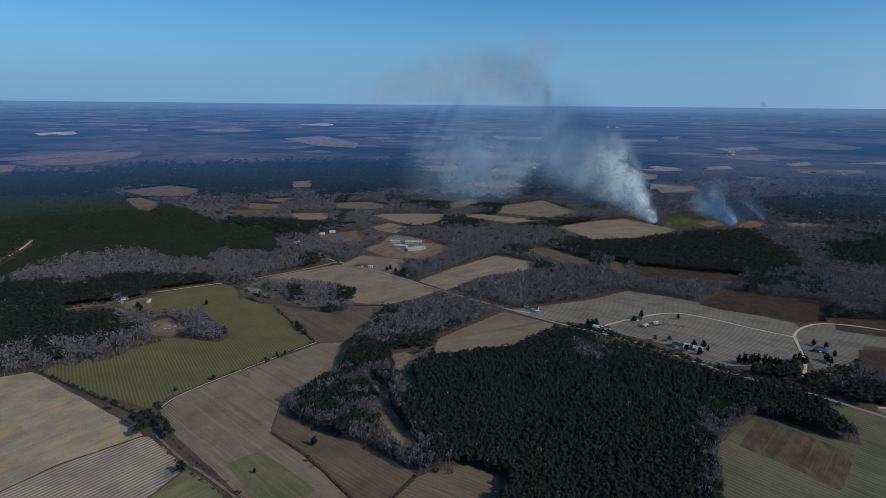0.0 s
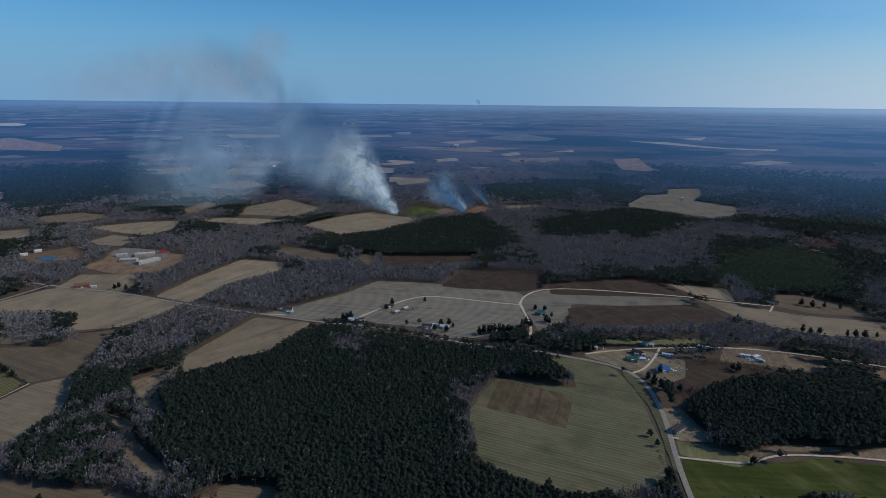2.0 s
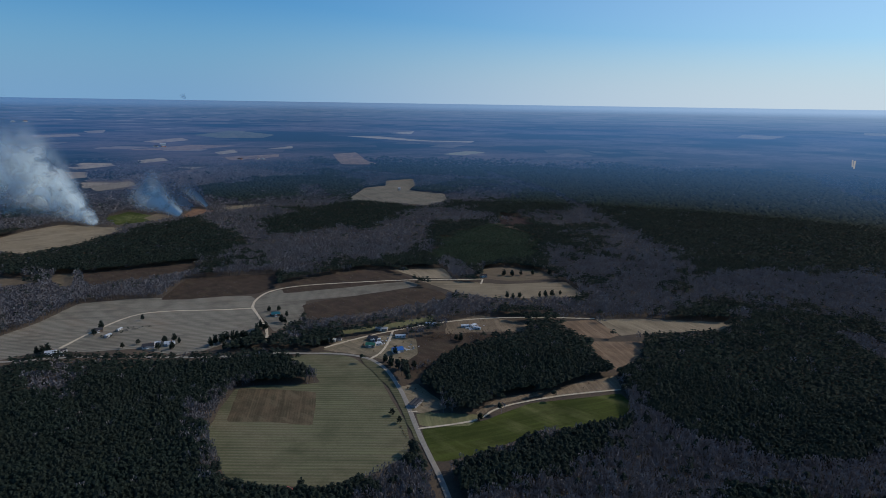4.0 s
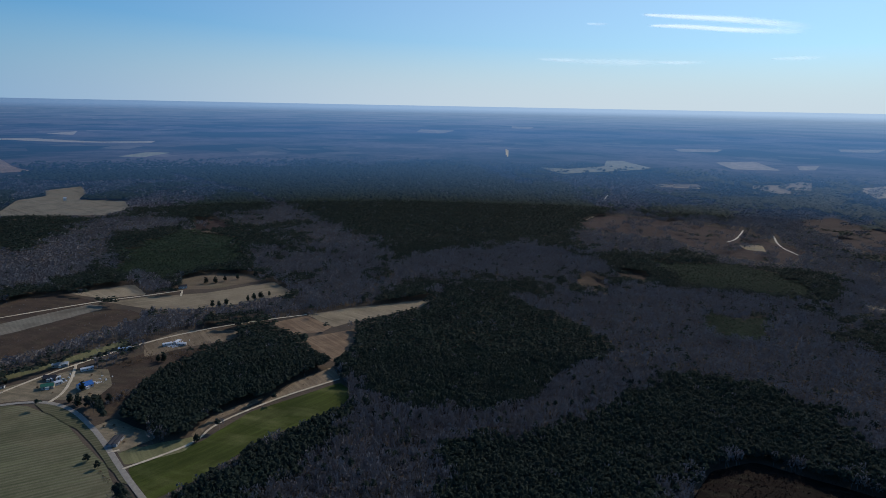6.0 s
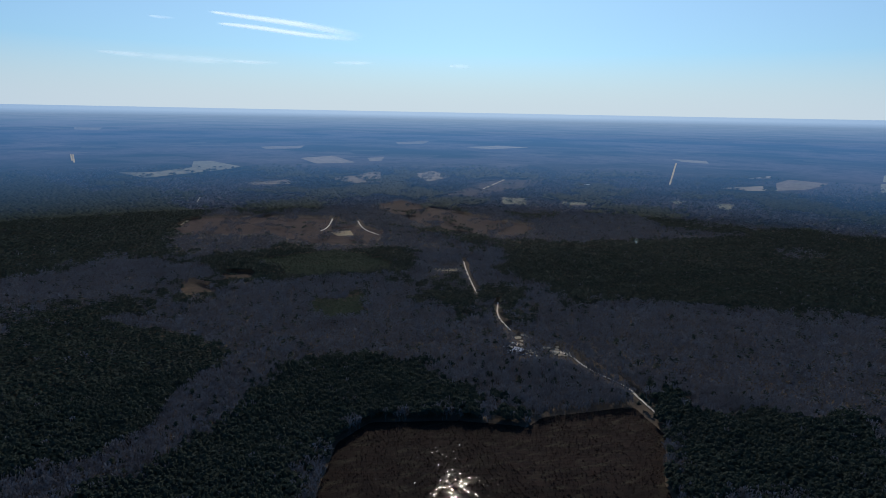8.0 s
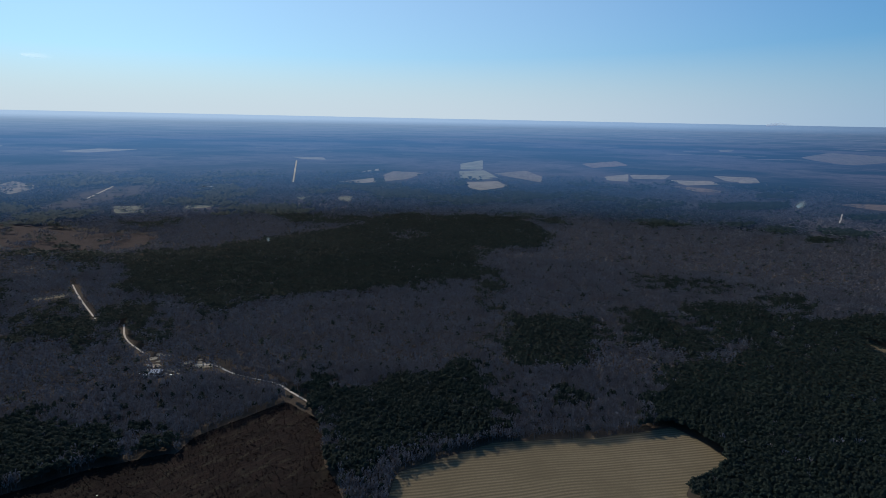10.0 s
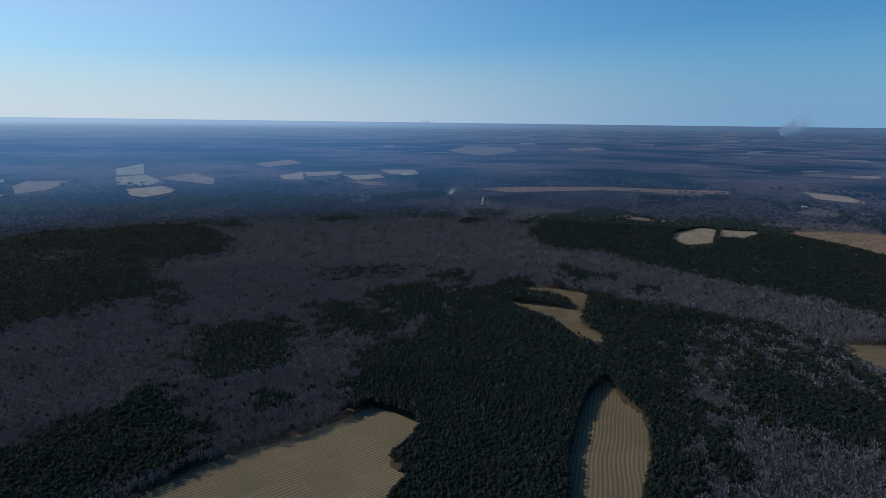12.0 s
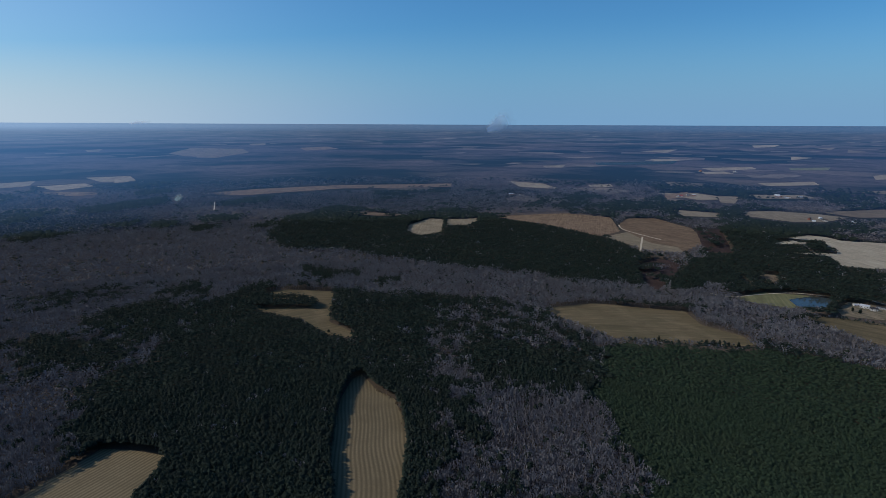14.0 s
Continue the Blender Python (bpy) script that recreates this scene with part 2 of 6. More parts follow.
CROPS = {
    "tan": dict(name="stubble_tan", a=(0.24, 0.194, 0.13), b=(0.19, 0.152, 0.102), c=(0.30, 0.252, 0.175), angle=24, spacing=2.9, rows=0.45, patch=70.0, bend=0.5, d=(0.172, 0.136, 0.09)),
    "tan_brown": dict(name="stubble_brown", a=(0.155, 0.118, 0.08), b=(0.125, 0.096, 0.066), c=(0.2, 0.158, 0.11), angle=-28, spacing=4.5, rows=0.45, patch=60.0, bend=0.5, d=(0.13, 0.115, 0.065)),
    "tan_green": dict(name="stubble_greenish", a=(0.20, 0.18, 0.11), b=(0.15, 0.14, 0.085), c=(0.24, 0.21, 0.14), angle=60, spacing=7, rows=0.3),
    "pale": dict(name="stubble_pale", a=(0.40, 0.35, 0.26), b=(0.33, 0.28, 0.205), c=(0.45, 0.39, 0.29), angle=10, spacing=9, rows=0.3),
    "pale_far": dict(name="stubble_far", a=(0.42, 0.34, 0.26), b=(0.36, 0.27, 0.2), c=(0.42, 0.36, 0.27), angle=10, spacing=9, rows=0.2),
    "sand": dict(name="sandy_soil", a=(0.33, 0.27, 0.175), b=(0.225, 0.19, 0.135), c=(0.36, 0.30, 0.2), angle=20, spacing=4, rows=0.2, patch=42.0, d=(0.40, 0.27, 0.115), streak=0.3),
    "rows_pale": dict(name="furrowed_soil", a=(0.205, 0.168, 0.125), b=(0.18, 0.148, 0.112), c=(0.43, 0.37, 0.285), angle=62, spacing=4.4, rows=0.95, patch=110.0, bend=1.0, speck=0.15, streak=0.2),
    "green_rows": dict(name="winter_crop_rows", a=(0.165, 0.148, 0.068), b=(0.14, 0.128, 0.06), c=(0.068, 0.074, 0.034), angle=112, spacing=3.9, rows=0.75, patch=130.0, bend=0.3, d=(0.18, 0.16, 0.062), streak=0.15),
    "green_tan": dict(name="thin_winter_crop", a=(0.094, 0.096, 0.051), b=(0.074, 0.079, 0.041), c=(0.17, 0.152, 0.105), angle=-72, spacing=5, rows=0.6, patch=130, bend=1.0, d=(0.153, 0.123, 0.076)),
    "tan_grey": dict(name="grey_stubble", a=(0.16, 0.144, 0.112), b=(0.13, 0.118, 0.093), c=(0.27, 0.248, 0.2), angle=24, spacing=5.5, rows=0.85, patch=80.0, bend=0.6, d=(0.16, 0.12, 0.085)),
    "brown_plough": dict(name="turned_soil", a=(0.125, 0.092, 0.057), b=(0.08, 0.068, 0.041), c=(0.165, 0.128, 0.084), angle=14, spacing=3.0, rows=0.25, patch=18, d=(0.165, 0.135, 0.085)),
    "bright_green": dict(name="lush_winter_wheat", a=(0.054, 0.066, 0.015), b=(0.04, 0.052, 0.013), c=(0.08, 0.09, 0.026), angle=30, spacing=9, rows=0.2, patch=60, d=(0.14, 0.14, 0.055)),
    "tan_olive": dict(name="weedy_stubble", a=(0.18, 0.165, 0.088), b=(0.14, 0.14, 0.07), c=(0.2, 0.18, 0.11), angle=24, spacing=3, rows=0.3, patch=30.0, d=(0.1, 0.125, 0.042)),
    "tan_dusk": dict(name="damp_stubble", a=(0.15, 0.12, 0.085), b=(0.12, 0.097, 0.07), c=(0.19, 0.155, 0.11), angle=70, spacing=4, rows=0.3, patch=30.0),
    "grass_dull": dict(name="winter_grass", a=(0.15, 0.145, 0.072), b=(0.12, 0.12, 0.062), c=(0.24, 0.21, 0.11), angle=40, spacing=9, rows=0.2, patch=40),
    "scrub_tan": dict(name="rough_clearing", a=(0.218, 0.168, 0.113), b=(0.148, 0.113, 0.078), c=(0.265, 0.211, 0.140), angle=40, spacing=5, rows=0.2, patch=22, bend=3.0, speck=0.6),
    "scrub_dark": dict(name="old_clearcut", a=(0.075, 0.052, 0.038), b=(0.048, 0.037, 0.029), c=(0.1, 0.072, 0.052), angle=20, spacing=8, rows=0.05, patch=22, bend=3.0, speck=0.7, streak=0.2, d=(0.09, 0.07, 0.045)),
    "scrub_near": dict(name="brushy_clearcut", a=(0.019, 0.012, 0.0095), b=(0.011, 0.008, 0.007), c=(0.042, 0.027, 0.02), angle=20, spacing=5, rows=0.2, patch=14.0, bend=3.0, speck=0.75, d=(0.045, 0.04, 0.026)),
    "yard": dict(name="trodden_yard", a=(0.255, 0.203, 0.135), b=(0.158, 0.135, 0.090), c=(0.270, 0.225, 0.158), angle=0, spacing=7, rows=0.1, patch=18, bend=2.0, speck=0.5),
    "lot": dict(name="worn_paving", a=(0.22, 0.205, 0.185), b=(0.165, 0.15, 0.135), c=(0.25, 0.23, 0.21), angle=0, spacing=9, rows=0.1, patch=25, bend=1.0, speck=0.3),
    "brown": dict(name="russet_broomsedge", a=(0.205, 0.142, 0.09), b=(0.15, 0.104, 0.07), c=(0.225, 0.172, 0.116), angle=35, spacing=8, rows=0.2, patch=30, d=(0.12, 0.075, 0.05)),
    "cut_red": dict(name="red_clearcut", a=(0.054, 0.036, 0.032), b=(0.038, 0.027, 0.025), c=(0.072, 0.05, 0.043), angle=15, spacing=10, rows=0.3, patch=40, bend=3.0, speck=0.5),
    "burnt": dict(name="burning_edge", a=(0.22, 0.125, 0.075), b=(0.14, 0.085, 0.055), c=(0.2, 0.14, 0.09), angle=15, spacing=10, rows=0.1, patch=20),
    "curve_rows": dict(name="mown_curved_rows", a=(0.22, 0.175, 0.105), b=(0.19, 0.152, 0.09), c=(0.1, 0.08, 0.048), angle=-28, spacing=4.4, rows=0.8, patch=200.0, bend=14.0, streak=0.2, sweep=0.09),
    "field_ochre": dict(name="ochre_stubble", a=(0.15, 0.112, 0.065), b=(0.11, 0.09, 0.052), c=(0.12, 0.105, 0.056), angle=75, spacing=9, rows=0.5, patch=60, d=(0.19, 0.145, 0.088)),
}
M = {}


def field_look(kind, far=False, rows=None):
    """The material of a kind of field, with its rows along a bearing in degrees."""
    key = (kind, far, rows)
    if key not in M:
        look_of = dict(CROPS[kind], far=far)
        if rows is not None:
            look_of["angle"] = rows
        M[key] = field_material(**look_of)
    return M[key]


LABEL = {
    "tan_olive": "weedy olive patch in a harvested field", "tan_dusk": "damp darker patch in a harvested field",
    "tan": "tan harvested field with faint stubble rows", "tan_brown": "brown harvested field beside the woods",
    "tan_green": "pale greenish pasture among the woods", "pale": "pale bare harvested field", "pale_far": "pale distant cleared strip",
    "tan_grey": "grey-tan stubble field with curving rows", "sand": "sandy bare field with ochre stains", "rows_pale": "grey furrowed field with pale rows", "green_rows": "olive winter crop in dark planted rows",
    "green_tan": "thin green winter crop with tan streaks", "brown_plough": "brown turned soil patch in a green field",
    "bright_green": "lush bright green winter wheat field", "grass_dull": "dull green winter grass", "lot": "worn paved lot round school buildings", "scrub_tan": "rough tan clearing with dry brush",
    "scrub_dark": "dark reddish brown overgrown clearcut", "scrub_near": "brushy dark brown clearcut with standing puddles",
    "yard": "trodden sandy yard round farm houses", "brown": "russet broomsedge field", "cut_red": "reddish clearcut with bare soil",
    "burnt": "scorched orange ground along the fire line", "curve_rows": "mown tan field with curving rows", "field_ochre": "ochre stubble field with pale streaks",
}


def litter_material():
    m, n, l, bsdf = material("forest_floor", 0.95)
    pos = n.new("ShaderNodeNewGeometry").outputs["Position"]
    col = blend(n, l, noise_fac(n, l, pos, 1 / 70, 6), (0.105, 0.08, 0.058), (0.07, 0.056, 0.043))
    col = blend(n, l, times(n, l, noise_fac(n, l, pos, 0.3, 6, 0.45, 0.7, 0.7), 0.6), col, (0.035, 0.032, 0.03))
    l.new(col, bsdf.inputs["Base Color"])
    return m


def distance_material():
    """Far country with blue haze painted in as emission, laid out as the flat plain that it stands for: blocks of pine,
    bare woods, and farms away from the swamps.
    """
    m, n, l, bsdf = material("far_woodland_haze_glow", 1.0)
    bsdf.inputs["Specular IOR Level"].default_value = 0.0
    pos = n.new("ShaderNodeNewGeometry").outputs["Position"]
    painted_haze(n, l, bsdf, pos)
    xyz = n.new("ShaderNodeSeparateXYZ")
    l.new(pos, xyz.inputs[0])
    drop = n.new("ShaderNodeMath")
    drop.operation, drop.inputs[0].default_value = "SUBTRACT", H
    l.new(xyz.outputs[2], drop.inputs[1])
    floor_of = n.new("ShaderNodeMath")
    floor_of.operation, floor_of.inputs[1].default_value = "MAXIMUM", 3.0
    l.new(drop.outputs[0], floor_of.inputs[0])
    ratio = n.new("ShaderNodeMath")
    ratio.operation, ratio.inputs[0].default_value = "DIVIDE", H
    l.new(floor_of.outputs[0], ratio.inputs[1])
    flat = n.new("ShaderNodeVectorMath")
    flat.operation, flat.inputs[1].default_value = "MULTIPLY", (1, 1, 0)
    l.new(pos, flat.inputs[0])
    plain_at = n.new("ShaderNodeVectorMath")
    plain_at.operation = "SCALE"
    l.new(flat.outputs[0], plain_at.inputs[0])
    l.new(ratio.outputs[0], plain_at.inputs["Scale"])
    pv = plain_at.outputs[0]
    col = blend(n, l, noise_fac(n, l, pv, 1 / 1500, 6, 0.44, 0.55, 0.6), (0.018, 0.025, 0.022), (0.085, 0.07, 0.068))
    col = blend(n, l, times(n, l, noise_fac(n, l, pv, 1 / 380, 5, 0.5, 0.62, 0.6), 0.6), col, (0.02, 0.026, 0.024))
    # farms keep away from the wooded quarter
    way = n.new("ShaderNodeVectorMath")
    way.operation = "NORMALIZE"
    l.new(flat.outputs[0], way.inputs[0])
    toward = n.new("ShaderNodeVectorMath")
    toward.operation = "DOT_PRODUCT"
    toward.inputs[1].default_value = (math.sin(radians(108)), math.cos(radians(108)), 0)
    l.new(way.outputs[0], toward.inputs[0])
    tilled = n.new("ShaderNodeMapRange")
    for k, v in (("From Min", 0.72), ("From Max", 0.1), ("To Min", 0.25), ("To Max", 1.0)):
        tilled.inputs[k].default_value = v
    l.new(toward.outputs["Value"], tilled.inputs["Value"])
    for size, least, tone in ((420, 0.87, (0.13, 0.105, 0.09)), (230, 0.92, (0.19, 0.155, 0.125))):
        cells = n.new("ShaderNodeTexVoronoi")
        cells.voronoi_dimensions = "2D"
        cells.inputs["Scale"].default_value, cells.inputs["Randomness"].default_value = 1 / size, 0.85
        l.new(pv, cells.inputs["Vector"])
        split = n.new("ShaderNodeSeparateColor")
        l.new(cells.outputs["Color"], split.inputs[0])
        open_cell = n.new("ShaderNodeMapRange")
        open_cell.inputs["From Min"].default_value, open_cell.inputs["From Max"].default_value = least, least + 0.03
        l.new(split.outputs[0], open_cell.inputs["Value"])
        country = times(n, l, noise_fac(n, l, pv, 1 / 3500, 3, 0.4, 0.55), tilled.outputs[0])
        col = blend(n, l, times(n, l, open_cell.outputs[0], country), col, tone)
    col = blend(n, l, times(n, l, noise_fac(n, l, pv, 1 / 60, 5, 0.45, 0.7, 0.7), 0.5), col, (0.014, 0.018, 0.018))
    l.new(col, bsdf.inputs["Base Color"])
    return m


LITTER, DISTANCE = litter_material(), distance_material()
PINE = leaf_material("pine_needles", (0.026, 0.038, 0.03), (0.038, 0.054, 0.041), (0.038, 0.046, 0.036), through_light=0.45, sheen=0.06)
YOUNG = leaf_material("young_pine_needles", (0.028, 0.046, 0.027), (0.041, 0.06, 0.035), (0.037, 0.05, 0.03), through_light=0.26, sheen=0.06)
TWIG = leaf_material("bare_twigs", (0.12, 0.118, 0.127), (0.184, 0.181, 0.194), (0.115, 0.105, 0.105), through_light=0.15)
# far trees: own tones plus the emitted haze of the distance
PINE_FAR = leaf_material("far_pines_haze_glow", (0.014, 0.02, 0.014), (0.022, 0.03, 0.02), (0.022, 0.026, 0.018), 90, True)
YOUNG_FAR = leaf_material("far_young_pines_haze_glow", (0.019, 0.031, 0.016), (0.03, 0.044, 0.022), (0.027, 0.036, 0.019), 90, True)
TWIG_FAR = leaf_material("far_bare_woods_haze_glow", (0.11, 0.102, 0.106), (0.165, 0.156, 0.162), (0.1, 0.087, 0.084), 90, True)
BRUSH = leaf_material("dry_brush", (0.06, 0.043, 0.03), (0.125, 0.085, 0.055), (0.09, 0.065, 0.04), 12)
BARK = plain("bark", (0.12, 0.09, 0.07), (0.08, 0.062, 0.05), 2.0, 0.9)
ASPHALT = plain("worn_asphalt", (0.27, 0.245, 0.21), (0.215, 0.197, 0.17), 0.3, 0.9)
DIRT = plain("pale_dirt_road", (0.52, 0.45, 0.34), (0.42, 0.35, 0.25), 0.2, 0.95)
SAND = plain("white_sand_track", (0.6, 0.54, 0.45), (0.45, 0.4, 0.33), 0.2, 0.95)


def water_material():
    m, n, l, bsdf = material("still_water", 0.14)
    bsdf.inputs["Base Color"].default_value = (0.03, 0.035, 0.035, 1)
    bsdf.inputs["Specular IOR Level"].default_value = 0.5
    return m


WATER = water_material()
POND = plain("murky_water", (0.045, 0.055, 0.05), (0.035, 0.043, 0.04), 0.05, 0.12)
POND.node_tree.nodes["Principled BSDF"].inputs["Specular IOR Level"].default_value = 0.15


# ---- mesh helpers ----
def mesh_object(name, verts, faces, mat, smooth=False):
    me = bpy.data.meshes.new(name)
    me.from_pydata([tuple(v) for v in verts], [], faces)
    me.materials.append(mat)
    if smooth:
        me.polygons.foreach_set("use_smooth", [True] * len(me.polygons))
    me.update()
    return new(name, me)


def triangles_object(name, co, tri, mat):
    """One mesh from arrays of corners and triangles."""
    me = bpy.data.meshes.new(name)
    me.vertices.add(len(co))
    me.vertices.foreach_set("co", np.ascontiguousarray(co, np.float32).ravel())
    me.loops.add(tri.size)
    me.loops.foreach_set("vertex_index", tri.astype(np.int32).ravel())
    me.polygons.add(len(tri))
    me.polygons.foreach_set("loop_start", np.arange(0, tri.size, 3, dtype=np.int32))
    me.materials.append(mat)
    me.update(calc_edges=True)
    return new(name, me)


def inside(p, poly):
    """Which of the points p lie in the polygon."""
    q = np.asarray(poly, float)
    res = np.zeros(len(p), bool)
    near = np.where((p[:, 0] > q[:, 0].min()) & (p[:, 0] < q[:, 0].max()) & (p[:, 1] > q[:, 1].min()) & (p[:, 1] < q[:, 1].max()))[0]
    if len(near):
        x, y = p[near, 0], p[near, 1]
        odd = np.zeros(len(near), bool)
        for (x0, y0), (x1, y1) in zip(q, np.roll(q, -1, 0)):
            if y0 != y1:
                odd ^= ((y0 > y) != (y1 > y)) & (x < (x1 - x0) * (y - y0) / (y1 - y0) + x0)
        res[near] = odd
    return res


def rounded(poly, closed=True, passes=1):
    q = [Vector((*p, 0)) for p in poly]
    for _ in range(passes):
        out = []
        for i in range(len(q) if closed else len(q) - 1):
            a, b = q[i], q[(i + 1) % len(q)]
            cut = 0.06 if closed else 0.25
            out += [a.lerp(b, cut), a.lerp(b, 1 - cut)]
        q = out if closed else [q[0]] + out + [q[-1]]
    return [(v.x, v.y) for v in q]


def ring(name, radii, steps, mat, label):
    verts, faces = [], []
    for r in radii:
        for k in range(steps):
            a = 2 * math.pi * k / steps
            x, y = r * math.cos(a), r * math.sin(a)
            verts.append((x, y, float(ground_z(x, y))))
    for i in range(len(radii) - 1):
        for k in range(steps):
            a, b = i * steps + k, i * steps + (k + 1) % steps
            faces.append((a, a + steps, b + steps, b))
    return tagged(mesh_object(name, verts, faces, mat, True), label, "ground", kind="structure")


ring("ground", [0.01, 60, 200, 600, 1200, 2100], 180, LITTER, "flat wooded ground under leaf and needle litter")
ring("backdrop", [2100 + 100 * k for k in range(28)] + [4860, 4895, 4930], 180, DISTANCE, "far woodland reaching the horizon, blue haze painted in as glow")

# ---- fields, water and roads ----
FIELDS, LANES, WOODS, STREAMS = [], [], [], []


def field(kind, corners, rows=None):
    outline = rounded(corners)
    FIELDS.append((kind, outline))
    lift = 0.05 + 0.003 * len(FIELDS)
    edge = []
    for (x0, y0), (x1, y1) in zip(outline, outline[1:] + outline[:1]):
        run = math.hypot(x1 - x0, y1 - y0)
        steps = max(1, min(14, int(run / 14)))
        for k in range(steps):
            t = k / steps
            w = 2.2 * noise.noise(Vector((x0 + (x1 - x0) * t, y0 + (y1 - y0) * t, 0)) / 17) * min(1, run / 40) * (k > 0)
            edge.append((x0 + (x1 - x0) * t - (y1 - y0) / max(run, 1e-6) * w, y0 + (y1 - y0) * t + (x1 - x0) / max(run, 1e-6) * w))
    verts = [(x, y, float(ground_z(x, y)) + lift) for x, y in edge]
    # fields wholly beyond 2100 m take the look with emitted haze
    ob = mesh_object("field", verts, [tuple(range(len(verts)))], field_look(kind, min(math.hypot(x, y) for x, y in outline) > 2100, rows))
    bm = bmesh.new()
    bm.from_mesh(ob.data)
    bmesh.ops.triangulate(bm, faces=bm.faces[:])
    for f in bm.faces:
        if f.normal.z < 0:
            f.normal_flip()
    bm.to_mesh(ob.data)
    bm.free()
    return tagged(ob, LABEL[kind], "field", kind="structure")


def pond(corners):
    outline = rounded(corners, True, 2)
    FIELDS.append(("water", outline))
    verts = [(x, y, float(ground_z(x, y)) + 0.6) for x, y in outline]
    ob = mesh_object("water", verts, [tuple(range(len(verts)))], POND)
    return tagged(ob, "still dark pond reflecting the sky", "pond", kind="structure")


def road(kind, width, line):
    path = [Vector((*p, 0)) for p in rounded(line, False, 2)]
    LANES.append((width, [(v.x, v.y) for v in path]))
    verts, faces = [], []
    for i, p in enumerate(path):
        d = (path[min(i + 1, len(path) - 1)] - path[max(i - 1, 0)]).normalized()
        side = Vector((-d.y, d.x, 0))
        wob = 1 if kind == "asphalt" else 0.85 + 0.3 * noise.noise(p * 0.05)
        for s, dz in ((-0.5, 0.0), (-0.46, 0.25), (0, 0.32), (0.46, 0.25), (0.5, 0.0)):
            q = p + side * (s * width * wob)
            verts.append((q.x, q.y, float(ground_z(q.x, q.y)) + (0.5 if kind in ("ditch", "track") else 0.55) + dz * 0.4))
    for i in range(len(path) - 1):
        for k in range(4):
            a = i * 5 + k
            faces.append((a, a + 1, a + 6, a + 5))
    mat = {"asphalt": ASPHALT, "dirt": DIRT, "sandtrack": SAND, "ditch": field_look("scrub_dark"), "track": field_look("scrub_tan")}[kind]
    text = {"track": "sandy two-rut track beside brush", "ditch": "dark weedy ditch between fields", "asphalt": "worn grey asphalt country road", "dirt": "pale unpaved farm lane", "sandtrack": "white sand track through the woods"}[kind]
    return tagged(mesh_object("road", verts, faces, mat), text, "road", kind="structure")


def wood(kind, corners):
    WOODS.append((kind, corners))


def bottomland(width, line):
    STREAMS.append((width, line))


field("sand", [(-595, 579), (-553, 688), (-523, 705), (-309, 562), (-367, 505), (-390, 464), (-422, 415)], 34)
field("rows_pale", [(-389, 462), (-365, 503), (-308, 560), (-244, 504), (-264, 444), (-280, 403), (-396, 400)], 35)
field("grass_dull", [(-242, 502), (-217, 484), (-184, 454), (-207, 418), (-262, 443)])
field("green_rows", [(-508, 699), (-512, 733), (-459, 745), (-436, 803), (-414, 825), (-380, 822), (-331, 811), (-320, 831), (-336, 863), (-375, 906), (-420, 960), (-460, 944), (-483, 934), (-512, 970), (-535, 1016), (-509, 1051), (-425, 1102), (-377, 1058), (-351, 1009), (-301, 980), (-241, 886), (-195, 821), (-226, 767), (-281, 707), (-324, 645), (-332, 614), (-385, 637), (-458, 669)], 147)
field("tan", [(-384, 1082), (-354, 1153), (-239, 1256), (-111, 1174), (-21, 1078), (-58, 1029), (-111, 989), (-168, 998), (-243, 968), (-367, 1058)], 48)
field("tan_brown", [(-308, 989), (-250, 959), (-181, 936), (-165, 992), (-111, 986), (-131, 879), (-147, 827), (-192, 819), (-241, 886)], 139)
field("tan", [(-319, 610), (-316, 641), (-278, 698), (-186, 813), (-141, 819), (-141, 742), (-194, 648), (-186, 573), (-146, 534), (-79, 457), (-172, 455), (-217, 501), (-279, 559)], 133)
field("tan_brown", [(-194, 648), (-169, 600), (-112, 561), (-81, 546), (-30, 500), (-50, 458), (-78, 457), (-134, 526), (-183, 571)], 130)
field("tan_olive", [(-209, 511), (-187, 533), (-157, 512), (-116, 474), (-131, 456), (-172, 462)], 133)
field("tan_dusk", [(165, 963), (202, 985), (254, 996), (271, 959), (238, 933), (173, 927)])
field("scrub_tan", [(-107, 709), (-71, 671), (-66, 629), (-30, 548), (-23, 532), (-51, 552), (-76, 603), (-73, 629)])
field("scrub_tan", [(-82, 776), (-20, 811), (-52, 751), (-38, 672), (-53, 684), (-71, 736)])
field("tan_brown", [(-50, 458), (-27, 498), (14, 518), (58, 494), (37, 459)], 121)
field("tan", [(-22, 779), (-18, 837), (86, 962), (165, 904), (87, 815)], 62)
field("tan_grey", [(101, 974), (156, 995), (252, 1036), (326, 1091), (405, 1050), (545, 927), (540, 895), (510, 863), (488, 798), (435, 759), (367, 756), (336, 769), (310, 828), (256, 866), (231, 906), (167, 917)], 127)
field("tan_grey", [(513, 873), (557, 915), (616, 923), (723, 863), (803, 806), (803, 768), (758, 743), (597, 837), (535, 765), (475, 748), (495, 808)], 118)
field("tan", [(841, 879), (922, 809), (876, 744), (835, 796)])
field("tan", [(820, 779), (865, 733), (914, 651), (1014, 575), (958, 505), (897, 541), (830, 615), (810, 681)], 138)
field("tan_brown", [(971, 745), (1024, 729), (1047, 638), (1021, 596), (938, 655), (919, 703)])
field("scrub_dark", [(576, 820), (619, 815), (787, 758), (800, 717), (780, 668), (636, 708), (539, 752)])
field("scrub_dark", [(521, 1110), (658, 1021), (610, 943), (561, 929), (458, 987), (427, 1016)])
